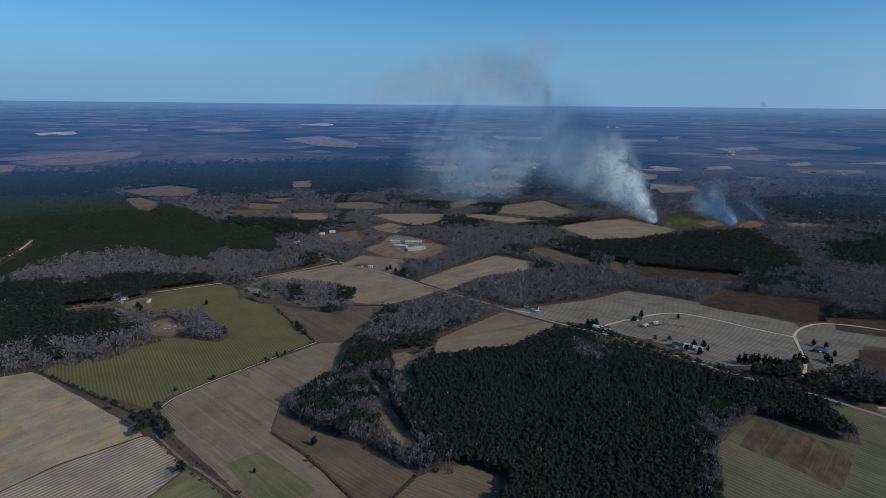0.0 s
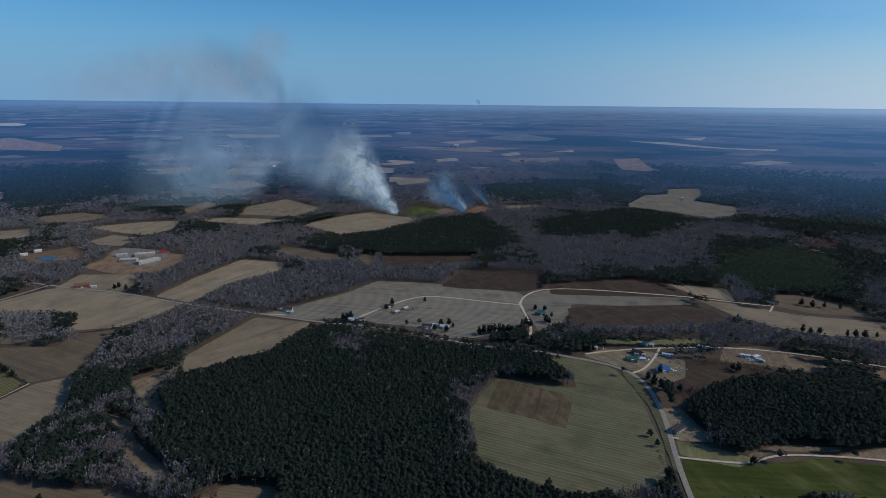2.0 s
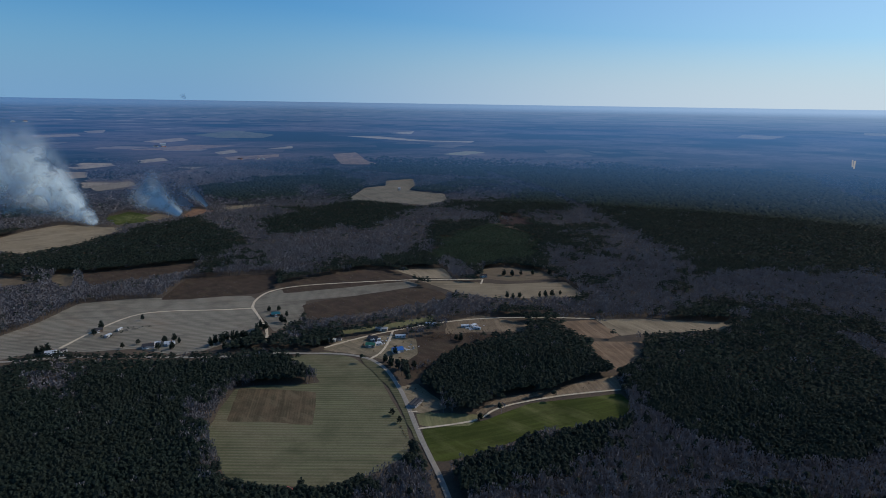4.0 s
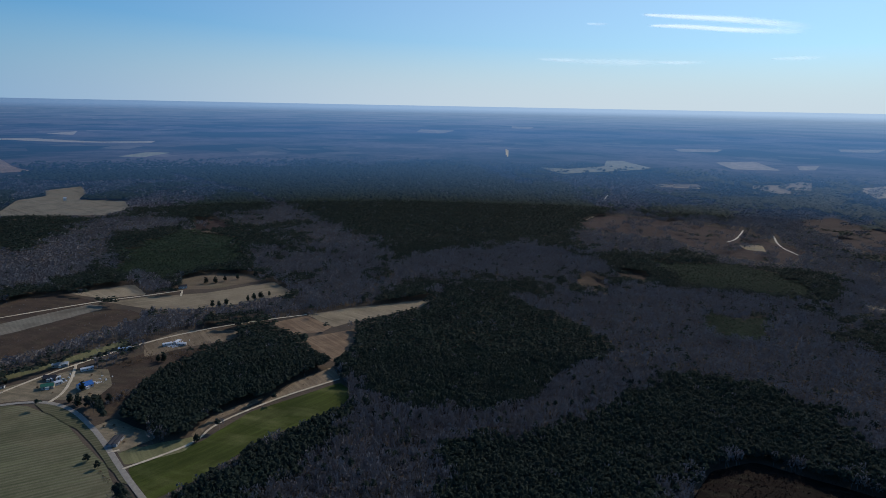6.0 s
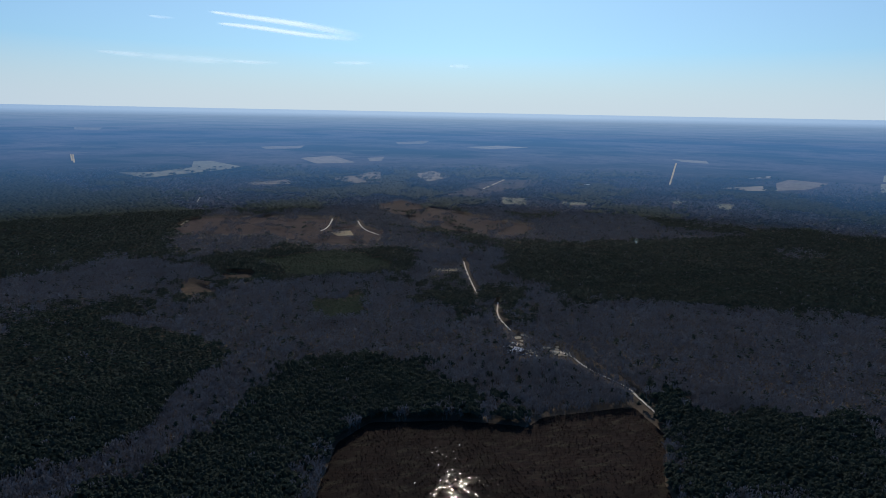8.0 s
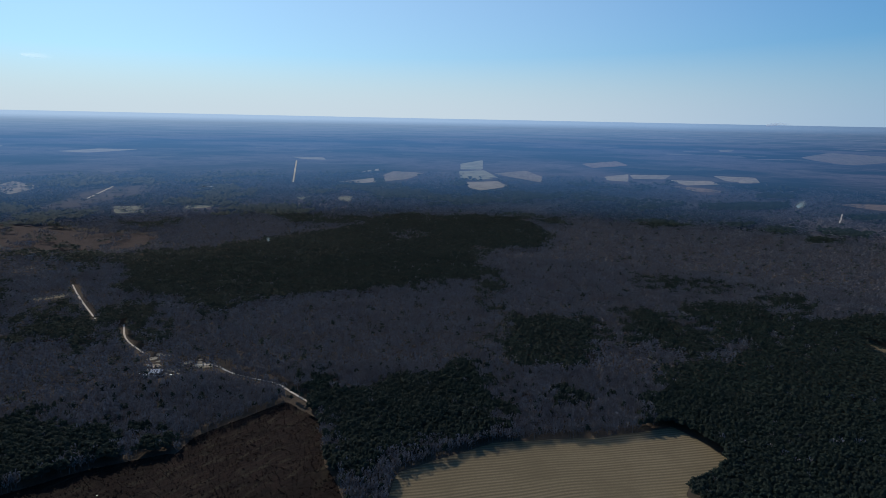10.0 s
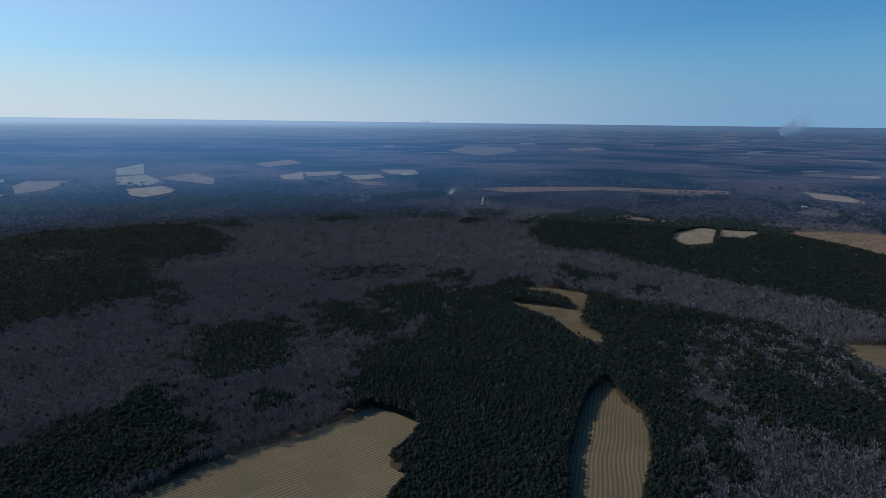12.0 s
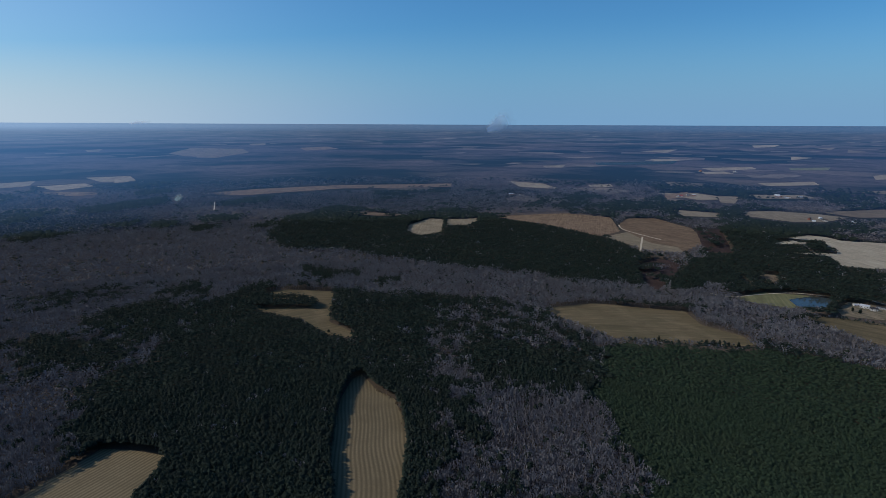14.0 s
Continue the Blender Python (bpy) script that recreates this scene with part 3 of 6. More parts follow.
field("scrub_dark", [(622, 953), (806, 921), (834, 875), (819, 788), (682, 852), (593, 897)])
field("green_tan", [(339, 622), (364, 608), (404, 570), (417, 563), (434, 602), (429, 658), (482, 633), (493, 588), (480, 529), (436, 450), (422, 421), (383, 373), (332, 376), (294, 388), (253, 437), (238, 468), (250, 501), (268, 557), (299, 588)], 138)
field("brown_plough", [(342, 620), (367, 589), (398, 546), (375, 516), (348, 486), (319, 529), (291, 559)], -140)
field("scrub_dark", [(534, 531), (598, 582), (658, 566), (697, 498), (652, 505), (609, 511), (569, 506), (514, 485), (496, 486)])
field("scrub_tan", [(483, 368), (519, 372), (576, 347), (587, 352), (530, 380), (488, 378)])
field("bright_green", [(421, 397), (449, 380), (481, 360), (548, 346), (590, 316), (642, 281), (626, 260), (594, 252), (536, 280), (505, 304), (430, 322), (393, 340), (387, 347)], 116)
field("grass_dull", [(476, 460), (487, 456), (453, 412), (491, 367), (460, 365), (425, 403), (444, 429)])
field("scrub_tan", [(569, 343), (635, 333), (683, 308), (651, 285), (598, 321)])
field("brown", [(766, 388), (818, 333), (801, 320), (738, 308), (698, 315), (711, 331), (738, 370)])
field("brown", [(807, 468), (853, 428), (819, 369), (794, 374), (775, 407)])
field("tan", [(858, 430), (907, 381), (960, 309), (999, 255), (948, 266), (841, 352), (818, 366)])
field("grass_dull", [(548, 686), (606, 654), (696, 626), (672, 611), (606, 632), (537, 667)])
field("yard", [(481, 642), (523, 652), (580, 617), (599, 577), (561, 537), (534, 531), (518, 553), (510, 584)])
field("scrub_tan", [(683, 593), (744, 575), (767, 494), (734, 482), (684, 529), (642, 558)])
field("yard", [(470, 470), (487, 468), (455, 422), (439, 422)])
field("brown", [(-1905, 2788), (-1832, 3044), (-1601, 3196), (-1580, 3046), (-1696, 2808), (-1827, 2746)])
field("brown", [(-2177, 2656), (-2090, 2811), (-1936, 2985), (-1752, 3186), (-1763, 3072), (-1946, 2830)])
field("brown", [(-2109, 2631), (-1938, 2703), (-1866, 2563), (-1953, 2426)])
field("brown", [(-1248, 2276), (-1135, 2429), (-971, 2360), (-969, 2201), (-1116, 2182)])
field("brown", [(-1153, 2116), (-1108, 2146), (-986, 2037), (-959, 1902), (-1004, 1920)])
field("pale_far", [(-2307, 3387), (-2166, 3516), (-2104, 3465), (-2254, 3351)])
field("pale_far", [(-1071, 4177), (-822, 4272), (-804, 4171)])
field("brown", [(-1031, 3739), (-822, 3891), (-563, 3700), (-560, 3565), (-794, 3590)])
field("tan_brown", [(-409, 2083), (-299, 2130), (-213, 2037), (-258, 1964), (-371, 1978)])
field("tan", [(-254, 1868), (-107, 1899), (-21, 1885), (-41, 1759), (-103, 1694), (-183, 1777)])
field("tan", [(-513, 1870), (-390, 1890), (-367, 1773), (-449, 1768)])
field("tan_brown", [(-713, 1920), (-598, 1928), (-567, 1856), (-658, 1840)])
field("tan", [(-228, 1670), (-179, 1732), (-123, 1676), (-149, 1589), (-198, 1616)])
field("brown", [(-213, 1406), (-176, 1457), (-161, 1552), (-13, 1448), (1, 1419), (-67, 1305), (-137, 1317)])
field("lot", [(-165, 1510), (-147, 1567), (-93, 1535), (-41, 1484), (-66, 1358), (-114, 1372), (-143, 1434)])
field("bright_green", [(649, 1871), (745, 1928), (764, 1822), (725, 1731), (635, 1742)])
field("tan", [(-235, 1247), (-203, 1339), (-101, 1303), (-103, 1217), (-129, 1181)])
field("brown", [(-354, 1561), (-244, 1621), (-211, 1494), (-304, 1462)])
field("tan", [(-64, 1136), (2, 1236), (104, 1356), (186, 1293), (166, 1231), (58, 1174), (-8, 1075)], 49)
field("tan_brown", [(170, 1428), (219, 1443), (265, 1393), (317, 1305), (325, 1272), (236, 1301)])
field("tan_brown", [(341, 1287), (369, 1313), (387, 1289), (350, 1197), (334, 1226)])
field("scrub_dark", [(390, 1280), (475, 1247), (607, 1201), (555, 1162), (375, 1186)])
field("tan", [(296, 1704), (440, 1810), (534, 1844), (636, 1677), (488, 1570), (364, 1542)], 94)
field("tan", [(184, 2079), (327, 2206), (407, 1968), (294, 1847), (145, 1938)])
field("cut_red", [(181, 2305), (282, 2555), (500, 2352), (494, 2205), (206, 2224)])
field("tan", [(0, 1886), (106, 1894), (273, 1798), (172, 1747)])
field("brown", [(47, 2601), (250, 2733), (310, 2556), (183, 2491)])
field("brown", [(-206, 3065), (-3, 3097), (87, 3054), (-30, 2935)])
field("tan", [(130, 2882), (222, 3059), (335, 3014), (342, 2828)])
field("tan", [(917, 2997), (1098, 3011), (1104, 2951), (939, 2936)])
field("tan", [(847, 2636), (942, 2564), (903, 2483), (805, 2497)])
field("brown", [(-10, 2089), (61, 2226), (104, 2149), (0, 1983)])
field("tan_brown", [(728, 1792), (793, 1843), (806, 1762), (725, 1723)])
field("burnt", [(815, 1746), (913, 1851), (944, 1771), (823, 1721)])
field("tan", [(964, 1817), (1076, 1806), (1137, 1758), (982, 1757)])
field("green_tan", [(1761, 3519), (2029, 3523), (2164, 3289), (2056, 3255), (1835, 3388)])
field("tan", [(948, 3056), (1011, 3080), (1112, 3009), (1048, 2942)])
field("tan_grey", [(1385, 1673), (1617, 1845), (1720, 1831), (1806, 1924), (1929, 1882), (1831, 1770), (1706, 1686), (1741, 1532), (1623, 1411), (1493, 1393), (1420, 1587)])
field("brown", [(2096, 2651), (2230, 2612), (2121, 2409), (2089, 2274), (1950, 2396)])
field("tan_green", [(2546, 2255), (2719, 2222), (2761, 2121), (2598, 2151)])
field("tan", [(2767, 2904), (2928, 2842), (2841, 2790)])
field("tan", [(2482, 3019), (2650, 2869), (2789, 2577), (2977, 2372), (2922, 2360), (2717, 2630)])
field("cut_red", [(1513, 1105), (1545, 1055), (1478, 950), (1384, 1002)])
field("tan_green", [(3140, 261), (3133, 127), (3245, -57), (3408, -68), (3418, -152), (3228, -301), (3119, -102), (2993, 141)])
field("cut_red", [(1872, 8), (1998, -40), (2002, -154), (1922, -302), (1785, -284), (1738, -139), (1743, -28)])
field("sand", [(1774, 39), (1990, -11), (1940, -26), (1774, 12)])
field("cut_red", [(1799, 38), (2011, -30), (2005, -157), (1952, -298), (1878, -432), (1723, -465), (1626, -522), (1477, -445), (1521, -305), (1692, -210), (1730, -71)])
field("cut_red", [(2119, -634), (2211, -775), (1973, -838), (1815, -872), (1651, -944), (1554, -985), (1448, -848), (1570, -722), (1693, -667)])
field("scrub_tan", [(2812, -253), (2854, -463), (2731, -445), (2747, -292)])
field("scrub_tan", [(2868, -615), (2893, -776), (2973, -885), (2965, -930), (2676, -849), (2696, -723)])
field("scrub_tan", [(2859, -1070), (2913, -1196), (2733, -1217), (2640, -1059)])
field("cut_red", [(2280, -978), (2553, -1328), (2533, -1641), (2426, -1483), (2246, -1098)])
field("tan_green", [(2160, -1189), (2105, -1273), (1963, -1183), (2025, -1117)])
field("tan_green", [(1998, -1358), (1949, -1485), (1897, -1433), (1928, -1324)])
field("tan", [(2685, -2549), (2542, -2663), (2484, -2626), (2593, -2541)])
field("tan", [(2009, -2212), (1937, -2331), (1835, -2405), (1902, -2263)])
field("tan_green", [(1869, -1790), (1833, -1841), (1787, -1744)])
field("tan_green", [(1748, -1907), (1703, -1955), (1617, -1835), (1659, -1829)])
field("sand", [(1666, -375), (1674, -435), (1600, -426), (1607, -383)])
field("sand", [(1195, -489), (1174, -552), (1152, -542), (1170, -492)])
field("sand", [(1342, -773), (1344, -802), (1304, -774)])
field("scrub_dark", [(1197, 19), (1253, -6), (1193, -46), (1174, -13)])
field("scrub_dark", [(1301, -57), (1280, -122), (1231, -128), (1258, -84)])
field("tan", [(3500, -1652), (3465, -1861), (3336, -2018), (3398, -1752)])
field("tan", [(3126, 147), (3141, 81), (3077, 27), (3048, 105)])
field("scrub_near", [(429, -76), (484, -92), (561, -129), (589, -173), (559, -260), (521, -323), (473, -315), (430, -353), (406, -404), (352, -377), (305, -342)])
field("scrub_near", [(499, -264), (518, -329), (530, -355), (514, -467), (450, -456), (370, -382), (417, -280)])
field("curve_rows", [(274, -339), (316, -421), (298, -461), (266, -524), (218, -566), (177, -598), (130, -652), (118, -668), (89, -655), (56, -631), (63, -603), (79, -572), (78, -541), (59, -527), (73, -491), (67, -406)], -134)
field("curve_rows", [(-181, -763), (-186, -709), (-201, -672), (-195, -623), (-184, -572), (-163, -522), (-144, -475), (-124, -421), (-80, -438), (-88, -497), (-102, -579), (-119, -638), (-139, -700), (-165, -751)], 14)
field("field_ochre", [(-100, -1239), (-145, -1241), (-229, -1196), (-201, -1077), (-167, -1094), (-160, -1115), (-95, -1188)], -60)
field("field_ochre", [(-62, -1129), (-129, -1115), (-200, -1074), (-183, -1003), (-210, -931), (-201, -911), (-168, -938), (-148, -1007), (-138, -1040), (-69, -1112)])
field("field_ochre", [(-568, -944), (-674, -939), (-736, -885), (-799, -835), (-770, -767), (-789, -699), (-782, -657), (-740, -665), (-671, -710), (-596, -752), (-569, -872)], -60)
field("field_ochre", [(-976, -740), (-1036, -700), (-1068, -655), (-1132, -579), (-998, -504), (-958, -583), (-958, -644)], -25)
field("grass_dull", [(-959, -875), (-1043, -884), (-1116, -825), (-1057, -781), (-1000, -783), (-961, -836)])
field("cut_red", [(-964, -1175), (-1045, -1228), (-1105, -1170), (-967, -1054), (-850, -965), (-874, -1039)])
field("brown", [(-1312, -1709), (-1430, -1815), (-1526, -1778), (-1491, -1558), (-1341, -1348), (-1196, -1263), (-1190, -1403), (-1238, -1568)], -11)
field("tan", [(-1119, -1526), (-1245, -1577), (-1190, -1403), (-1219, -1321), (-1181, -1253), (-1113, -1310)], -13)
field("brown", [(-988, -2035), (-1283, -2001), (-1388, -1859), (-1231, -1593), (-1117, -1547), (-1089, -1764)])
field("cut_red", [(-1500, -1555), (-1562, -1508), (-1302, -1208), (-1242, -1246)])
field("tan", [(-592, -1847), (-640, -1951), (-751, -2061), (-796, -2031), (-690, -1778), (-608, -1743)])
field("tan", [(-804, -2028), (-929, -1998), (-829, -1883), (-753, -1898)])
field("brown", [(-473, -2307), (-599, -2279), (-745, -2137), (-577, -2197)])
field("brown", [(18, -2952), (-219, -3023), (-626, -3034), (-1182, -2906), (-1146, -2816), (-606, -2941), (-158, -2868)])
field("tan", [(-1481, -2857), (-1609, -2730), (-1608, -2556), (-1459, -2691)])
field("tan", [(-1729, -1921), (-1821, -1780), (-1767, -1707), (-1658, -1780)])
field("tan", [(-1927, -1773), (-2051, -1726), (-2135, -1602), (-2161, -1511), (-2011, -1484), (-1915, -1539), (-1876, -1673)])
field("tan_brown", [(-2176, -1634), (-2420, -1565), (-2403, -1393), (-2195, -1494)])
field("pale", [(-1628, -1321), (-1738, -1333), (-1761, -1293), (-1747, -1229), (-1807, -1178), (-1955, -1035), (-1630, -855), (-1464, -953), (-1429, -997), (-1496, -1076), (-1487, -1117), (-1447, -1155), (-1500, -1144), (-1554, -1101), (-1624, -1156), (-1622, -1183), (-1699, -1246), (-1660, -1280)])
field("pale", [(-1526, -1281), (-1611, -1288), (-1628, -1253), (-1595, -1228), (-1518, -1256)])
field("tan_brown", [(189, -4066), (56, -4223), (-247, -4172), (-280, -4068), (-68, -3924), (119, -4000)])
field("tan", [(711, -3213), (522, -3283), (472, -3208), (606, -3111)])
field("tan", [(542, -3425), (347, -3458), (307, -3336), (454, -3306)])
field("brown", [(684, -3079), (492, -3072), (393, -3018), (519, -2968)])
field("tan", [(-2254, -2052), (-2440, -1921), (-2431, -1833), (-2220, -1960)])
field("tan", [(-1941, -2275), (-2096, -2192), (-2140, -2006), (-1986, -2041)])
field("tan", [(-2580, -2671), (-2808, -2538), (-2786, -2479), (-2573, -2581)])
field("tan", [(-2509, -2225), (-2742, -2108), (-2694, -2040), (-2496, -2147)])
field("grass_dull", [(-2924, -2405), (-3084, -2284), (-3017, -2248), (-2889, -2357)])
field("tan_green", [(1726, -2853), (1631, -2962), (1464, -2814), (1521, -2676), (1624, -2692)])
field("tan", [(1537, -2597), (1425, -2726), (1308, -2626), (1362, -2444), (1437, -2475)])
field("tan_brown", [(1546, -2898), (1438, -3083), (1279, -2960), (1234, -2821)])
field("tan_brown", [(1971, -2502), (2001, -2628), (1842, -2691), (1809, -2495), (1851, -2365)])
field("tan", [(2012, -2197), (1957, -2404), (1869, -2319), (1925, -2251)])
field("tan", [(2114, -2479), (2105, -2632), (2063, -2587)])
field("scrub_tan", [(-1095, -989), (-1163, -1021), (-1202, -978), (-1142, -935), (-1071, -951)])
field("yard", [(-1073, -748), (-1139, -774), (-1171, -723), (-1148, -676), (-1083, -673), (-1043, -715)])

# bare white sand between the trees round the cabin
sand_rng = random.Random(4)
for x, y in [(739, -441), (709, -433), (692, -442), (703, -472), (679, -476), (722, -422), (695, -482), (675, -487), (752, -459)]:
    for _ in range(3):
        u, v, size = x + sand_rng.gauss(0, 7), y + sand_rng.gauss(0, 7), sand_rng.uniform(3.5, 8.0)
        field("pale", [(u + size * math.cos(k) * sand_rng.uniform(0.5, 1.3), v + size * math.sin(k) * sand_rng.uniform(0.5, 1.3)) for k in (0, 0.9, 1.8, 2.7, 3.6, 4.5, 5.4)])

field("yard", [(473, 484), (495, 475), (482, 426), (472, 407), (441, 422), (448, 446)])
field("green_tan", [(499, 584), (506, 559), (490, 513), (449, 445), (426, 408), (400, 368), (401, 387), (437, 444), (466, 495), (487, 560)], 138)
field("yard", [(-562, 968), (-544, 1000), (-529, 1013), (-494, 954), (-512, 936)])
field("scrub_tan", [(-466, 884), (-444, 909), (-396, 860), (-406, 825), (-435, 833)])
field("scrub_tan", [(-641, 950), (-574, 983), (-554, 954), (-618, 928)])
# more clearings in the open country
field("tan", [(824, 2957), (950, 2846), (902, 2732), (803, 2736)])
field("tan", [(840, 2537), (1000, 2561), (994, 2454), (820, 2402)])
field("tan", [(1226, 3024), (1354, 3035), (1344, 2949), (1212, 2952)])
field("scrub_tan", [(1445, 3474), (1666, 3482), (1675, 3402), (1506, 3398)])
field("brown", [(1288, 3302), (1631, 3276), (1819, 3137), (1549, 3160)])
field("tan", [(1629, 3040), (1746, 3055), (1729, 2974), (1621, 2970)])
field("tan", [(1889, 2975), (2062, 2965), (2025, 2908)])
field("brown", [(1588, 2906), (1869, 2816), (1826, 2747), (1588, 2810)])
field("tan", [(1298, 2785), (1415, 2715), (1327, 2685)])
field("tan_brown", [(1281, 3848), (1399, 3838), (1357, 3766), (1294, 3779)])
field("brown", [(248, 4003), (566, 3942), (555, 3859), (277, 3884)])
field("tan_brown", [(-1613, 3824), (-1379, 3961), (-1191, 3934), (-1462, 3794)])
field("tan", [(234, 3235), (437, 3204), (481, 3108), (250, 3059)])
field("brown", [(-686, 2586), (-599, 2628), (-575, 2468), (-639, 2446)])
field("brown", [(-675, 2152), (-556, 2203), (-588, 2094), (-631, 2104)])
field("brown", [(-696, 2061), (-575, 2045), (-565, 1941), (-661, 1956)])
field("tan_brown", [(1017, 3828), (1230, 3792), (1227, 3727), (1018, 3762)])
field("tan_brown", [(-1929, 3687), (-1859, 3753), (-1827, 3699), (-1895, 3651)])
field("tan_brown", [(4036, 1141), (4077, 909), (3963, 981), (3944, 1148)])
field("tan_brown", [(4306, 564), (4315, 410), (4247, 432), (4245, 554)])
field("tan_brown", [(3785, -446), (3784, -712), (3708, -663), (3717, -470)])
field("tan_brown", [(3769, -1284), (3741, -1506), (3672, -1440), (3700, -1279)])
field("scrub_tan", [(3433, -613), (3464, -809), (3246, -881), (3258, -669)])
field("scrub_tan", [(3359, -977), (3368, -1080), (3261, -1029), (3260, -964)])
field("scrub_dark", [(1212, -7), (1242, -18), (1180, -50), (1166, -25), (1164, 13)])
field("scrub_dark", [(1289, -62), (1270, -105), (1239, -113), (1258, -71)])
field("brown", [(1254, -3430), (1099, -3600), (1003, -3515), (1155, -3349)])
field("tan", [(1018, -3142), (932, -3276), (872, -3072), (974, -3056)])
field("tan", [(922, -3262), (731, -3349), (733, -3226), (874, -3160)])
field("tan_green", [(1833, -3042), (1783, -3218), (1645, -2969), (1747, -2900)])
field("tan_brown", [(636, -4136), (553, -4178), (560, -4107), (617, -4090)])
field("tan", [(406, -3378), (341, -3435), (340, -3304), (399, -3282)])
field("tan", [(-2607, -3241), (-2832, -3139), (-2714, -3104)])
field("tan", [(-2518, -3023), (-2716, -2863), (-2493, -2941)])
field("tan", [(-3162, -2590), (-3220, -2493), (-3093, -2531)])
field("tan_brown", [(-3499, -2501), (-3524, -2386), (-3440, -2457)])
field("tan", [(-3046, -2033), (-3108, -2012), (-3017, -1950), (-2975, -1969)])
field("tan_brown", [(-2669, -1857), (-2792, -1798), (-2725, -1753)])
field("tan", [(-1865, -3171), (-1991, -3126), (-1941, -3077), (-1854, -3121)])
field("brown", [(-1945, -2222), (-2082, -2231), (-2034, -2126), (-1878, -2126)])
field("tan", [(-2129, -2090), (-2190, -2023), (-2047, -1916), (-2017, -1962)])
field("tan", [(-2503, -2590), (-2607, -2536), (-2608, -2460), (-2484, -2529)])
field("tan", [(-1787, -2592), (-1904, -2567), (-1870, -2498), (-1764, -2533)])
field("tan_brown", [(-3429, -2664), (-3508, -2579), (-3442, -2563)])
field("tan", [(-3237, -2942), (-3362, -2843), (-3293, -2824), (-3203, -2888)])
field("brown", [(-602, -4159), (-789, -4160), (-848, -4077), (-624, -4069)])
field("tan_brown", [(-293, -4317), (-403, -4323), (-397, -4273), (-307, -4265)])
pond([(-2181, -3117), (-2618, -2894), (-2529, -2839), (-2162, -3032)])

# house lots far off
FAR_LOTS = [(-1960, -2149), (-2026, -2162), (-2325, -1943), (-2339, -1904), (-2387, -1889), (-2011, -1545), (-2056, -1536), (-2149, -1983), (-1317, -2510), (-1351, -2480), (-2641, -2492), (-2514, -2602), (-2089, -1435), (1449, 3317), (1481, 3295), (1710, 2759), (1729, 2742), (1634, 2801), (1033, 4178), (1091, 4168), (-21, 2625), (101, 2084), (-72, 2134), (361, 2514), (402, 3046), (2308, -1681), (2285, -1698)]
for x, y in FAR_LOTS:
    field("yard", [(x + 17 * math.cos(k), y + 17 * math.sin(k)) for k in (0.2, 1.3, 2.2, 3.4, 4.4, 5.4)])

pond([(-1045, -826), (-1112, -827), (-1133, -797), (-1065, -762), (-1018, -783)])
pond([(1063, 395), (1082, 385), (1081, 371), (1059, 379)])
pond([(1102, 375), (1102, 360), (1082, 363)])
pond([(-312, 1515), (-290, 1537), (-264, 1511), (-280, 1483)])

road("asphalt", 5.4, [(-399, 1123), (-318, 1189), (-245, 1275)])
road("asphalt", 5.4, [(-304, 1334), (-242, 1271), (-111, 1174), (-24, 1078), (101, 971), (166, 909), (252, 852), (332, 760), (378, 715), (420, 689)])
road("asphalt", 5.4, [(420, 688), (468, 637), (490, 612), (502, 588), (506, 565), (498, 531), (479, 494), (458, 458), (416, 398), (391, 359), (370, 324), (335, 275)])
road("dirt", 4.5, [(487, 645), (508, 644), (566, 634), (598, 624), (667, 601), (731, 565), (799, 503), (858, 430)])
road("dirt", 4, [(598, 624), (561, 595), (529, 575), (505, 571)])
road("dirt", 3.5, [(419, 400), (449, 380), (478, 364), (512, 368), (567, 342), (606, 318), (651, 285)])
road("dirt", 3.5, [(438, 433), (445, 426)])
road("dirt", 5, [(239, 902), (298, 941), (368, 972), (414, 946), (464, 899), (512, 863)])
road("dirt", 5, [(513, 869), (538, 901), (582, 928), (638, 918), (723, 863), (825, 787), (868, 740), (914, 699)])
road("dirt", 5, [(513, 869), (491, 810), (474, 766), (446, 722)])
road("dirt", 4, [(101, 971), (132, 956)])
road("dirt", 4, [(912, 699), (883, 681)])
road("dirt", 4, [(-539, 1033), (-486, 1070), (-399, 1123)])
road("dirt", 7, [(-1031, 1458), (-1001, 1385), (-972, 1297), (-957, 1209)])
road("dirt", 1.6, [(-321, 617), (-317, 643), (-279, 701), (-191, 815)])
road("sandtrack", 3.4, [(1229, -583), (1128, -544), (988, -498)])
road("sandtrack", 3.4, [(925, -509), (858, -471), (790, -459)])
road("sandtrack", 3.4, [(693, -473), (673, -490), (638, -483), (593, -488), (564, -497), (527, -488), (492, -481)])
road("sandtrack", 5, [(1878, -432), (1735, -386), (1687, -352)])
road("sandtrack", 5, [(1826, -498), (1677, -473), (1582, -492)])
road("sandtrack", 9, [(2586, -2493), (2421, -2322), (2158, -2054)])
road("sandtrack", 8, [(3608, 500), (3439, 473)])
road("sandtrack", 3.4, [(2372, -52), (2485, -66)])
road("sandtrack", 8, [(2382, -1215), (2479, -1318), (2575, -1425)])
road("dirt", 6, [(-1305, -1699), (-1255, -1619), (-1252, -1478), (-1252, -1428)])
road("dirt", 6, [(-1231, -1486), (-1083, -1312)])
road("dirt", 4, [(-934, -938), (-945, -876), (-1004, -876), (-1098, -863), (-1135, -818)])
road("dirt", 5, [(-1192, -784), (-1190, -735), (-1196, -687)])
road("track", 3.5, [(-303, 563), (-246, 509), (-232, 501), (-202, 477), (-164, 444)])
road("ditch", 4, [(-184, 569), (-136, 526), (-104, 489), (-77, 454)])
road("ditch", 4, [(-30, 498), (-50, 460)])
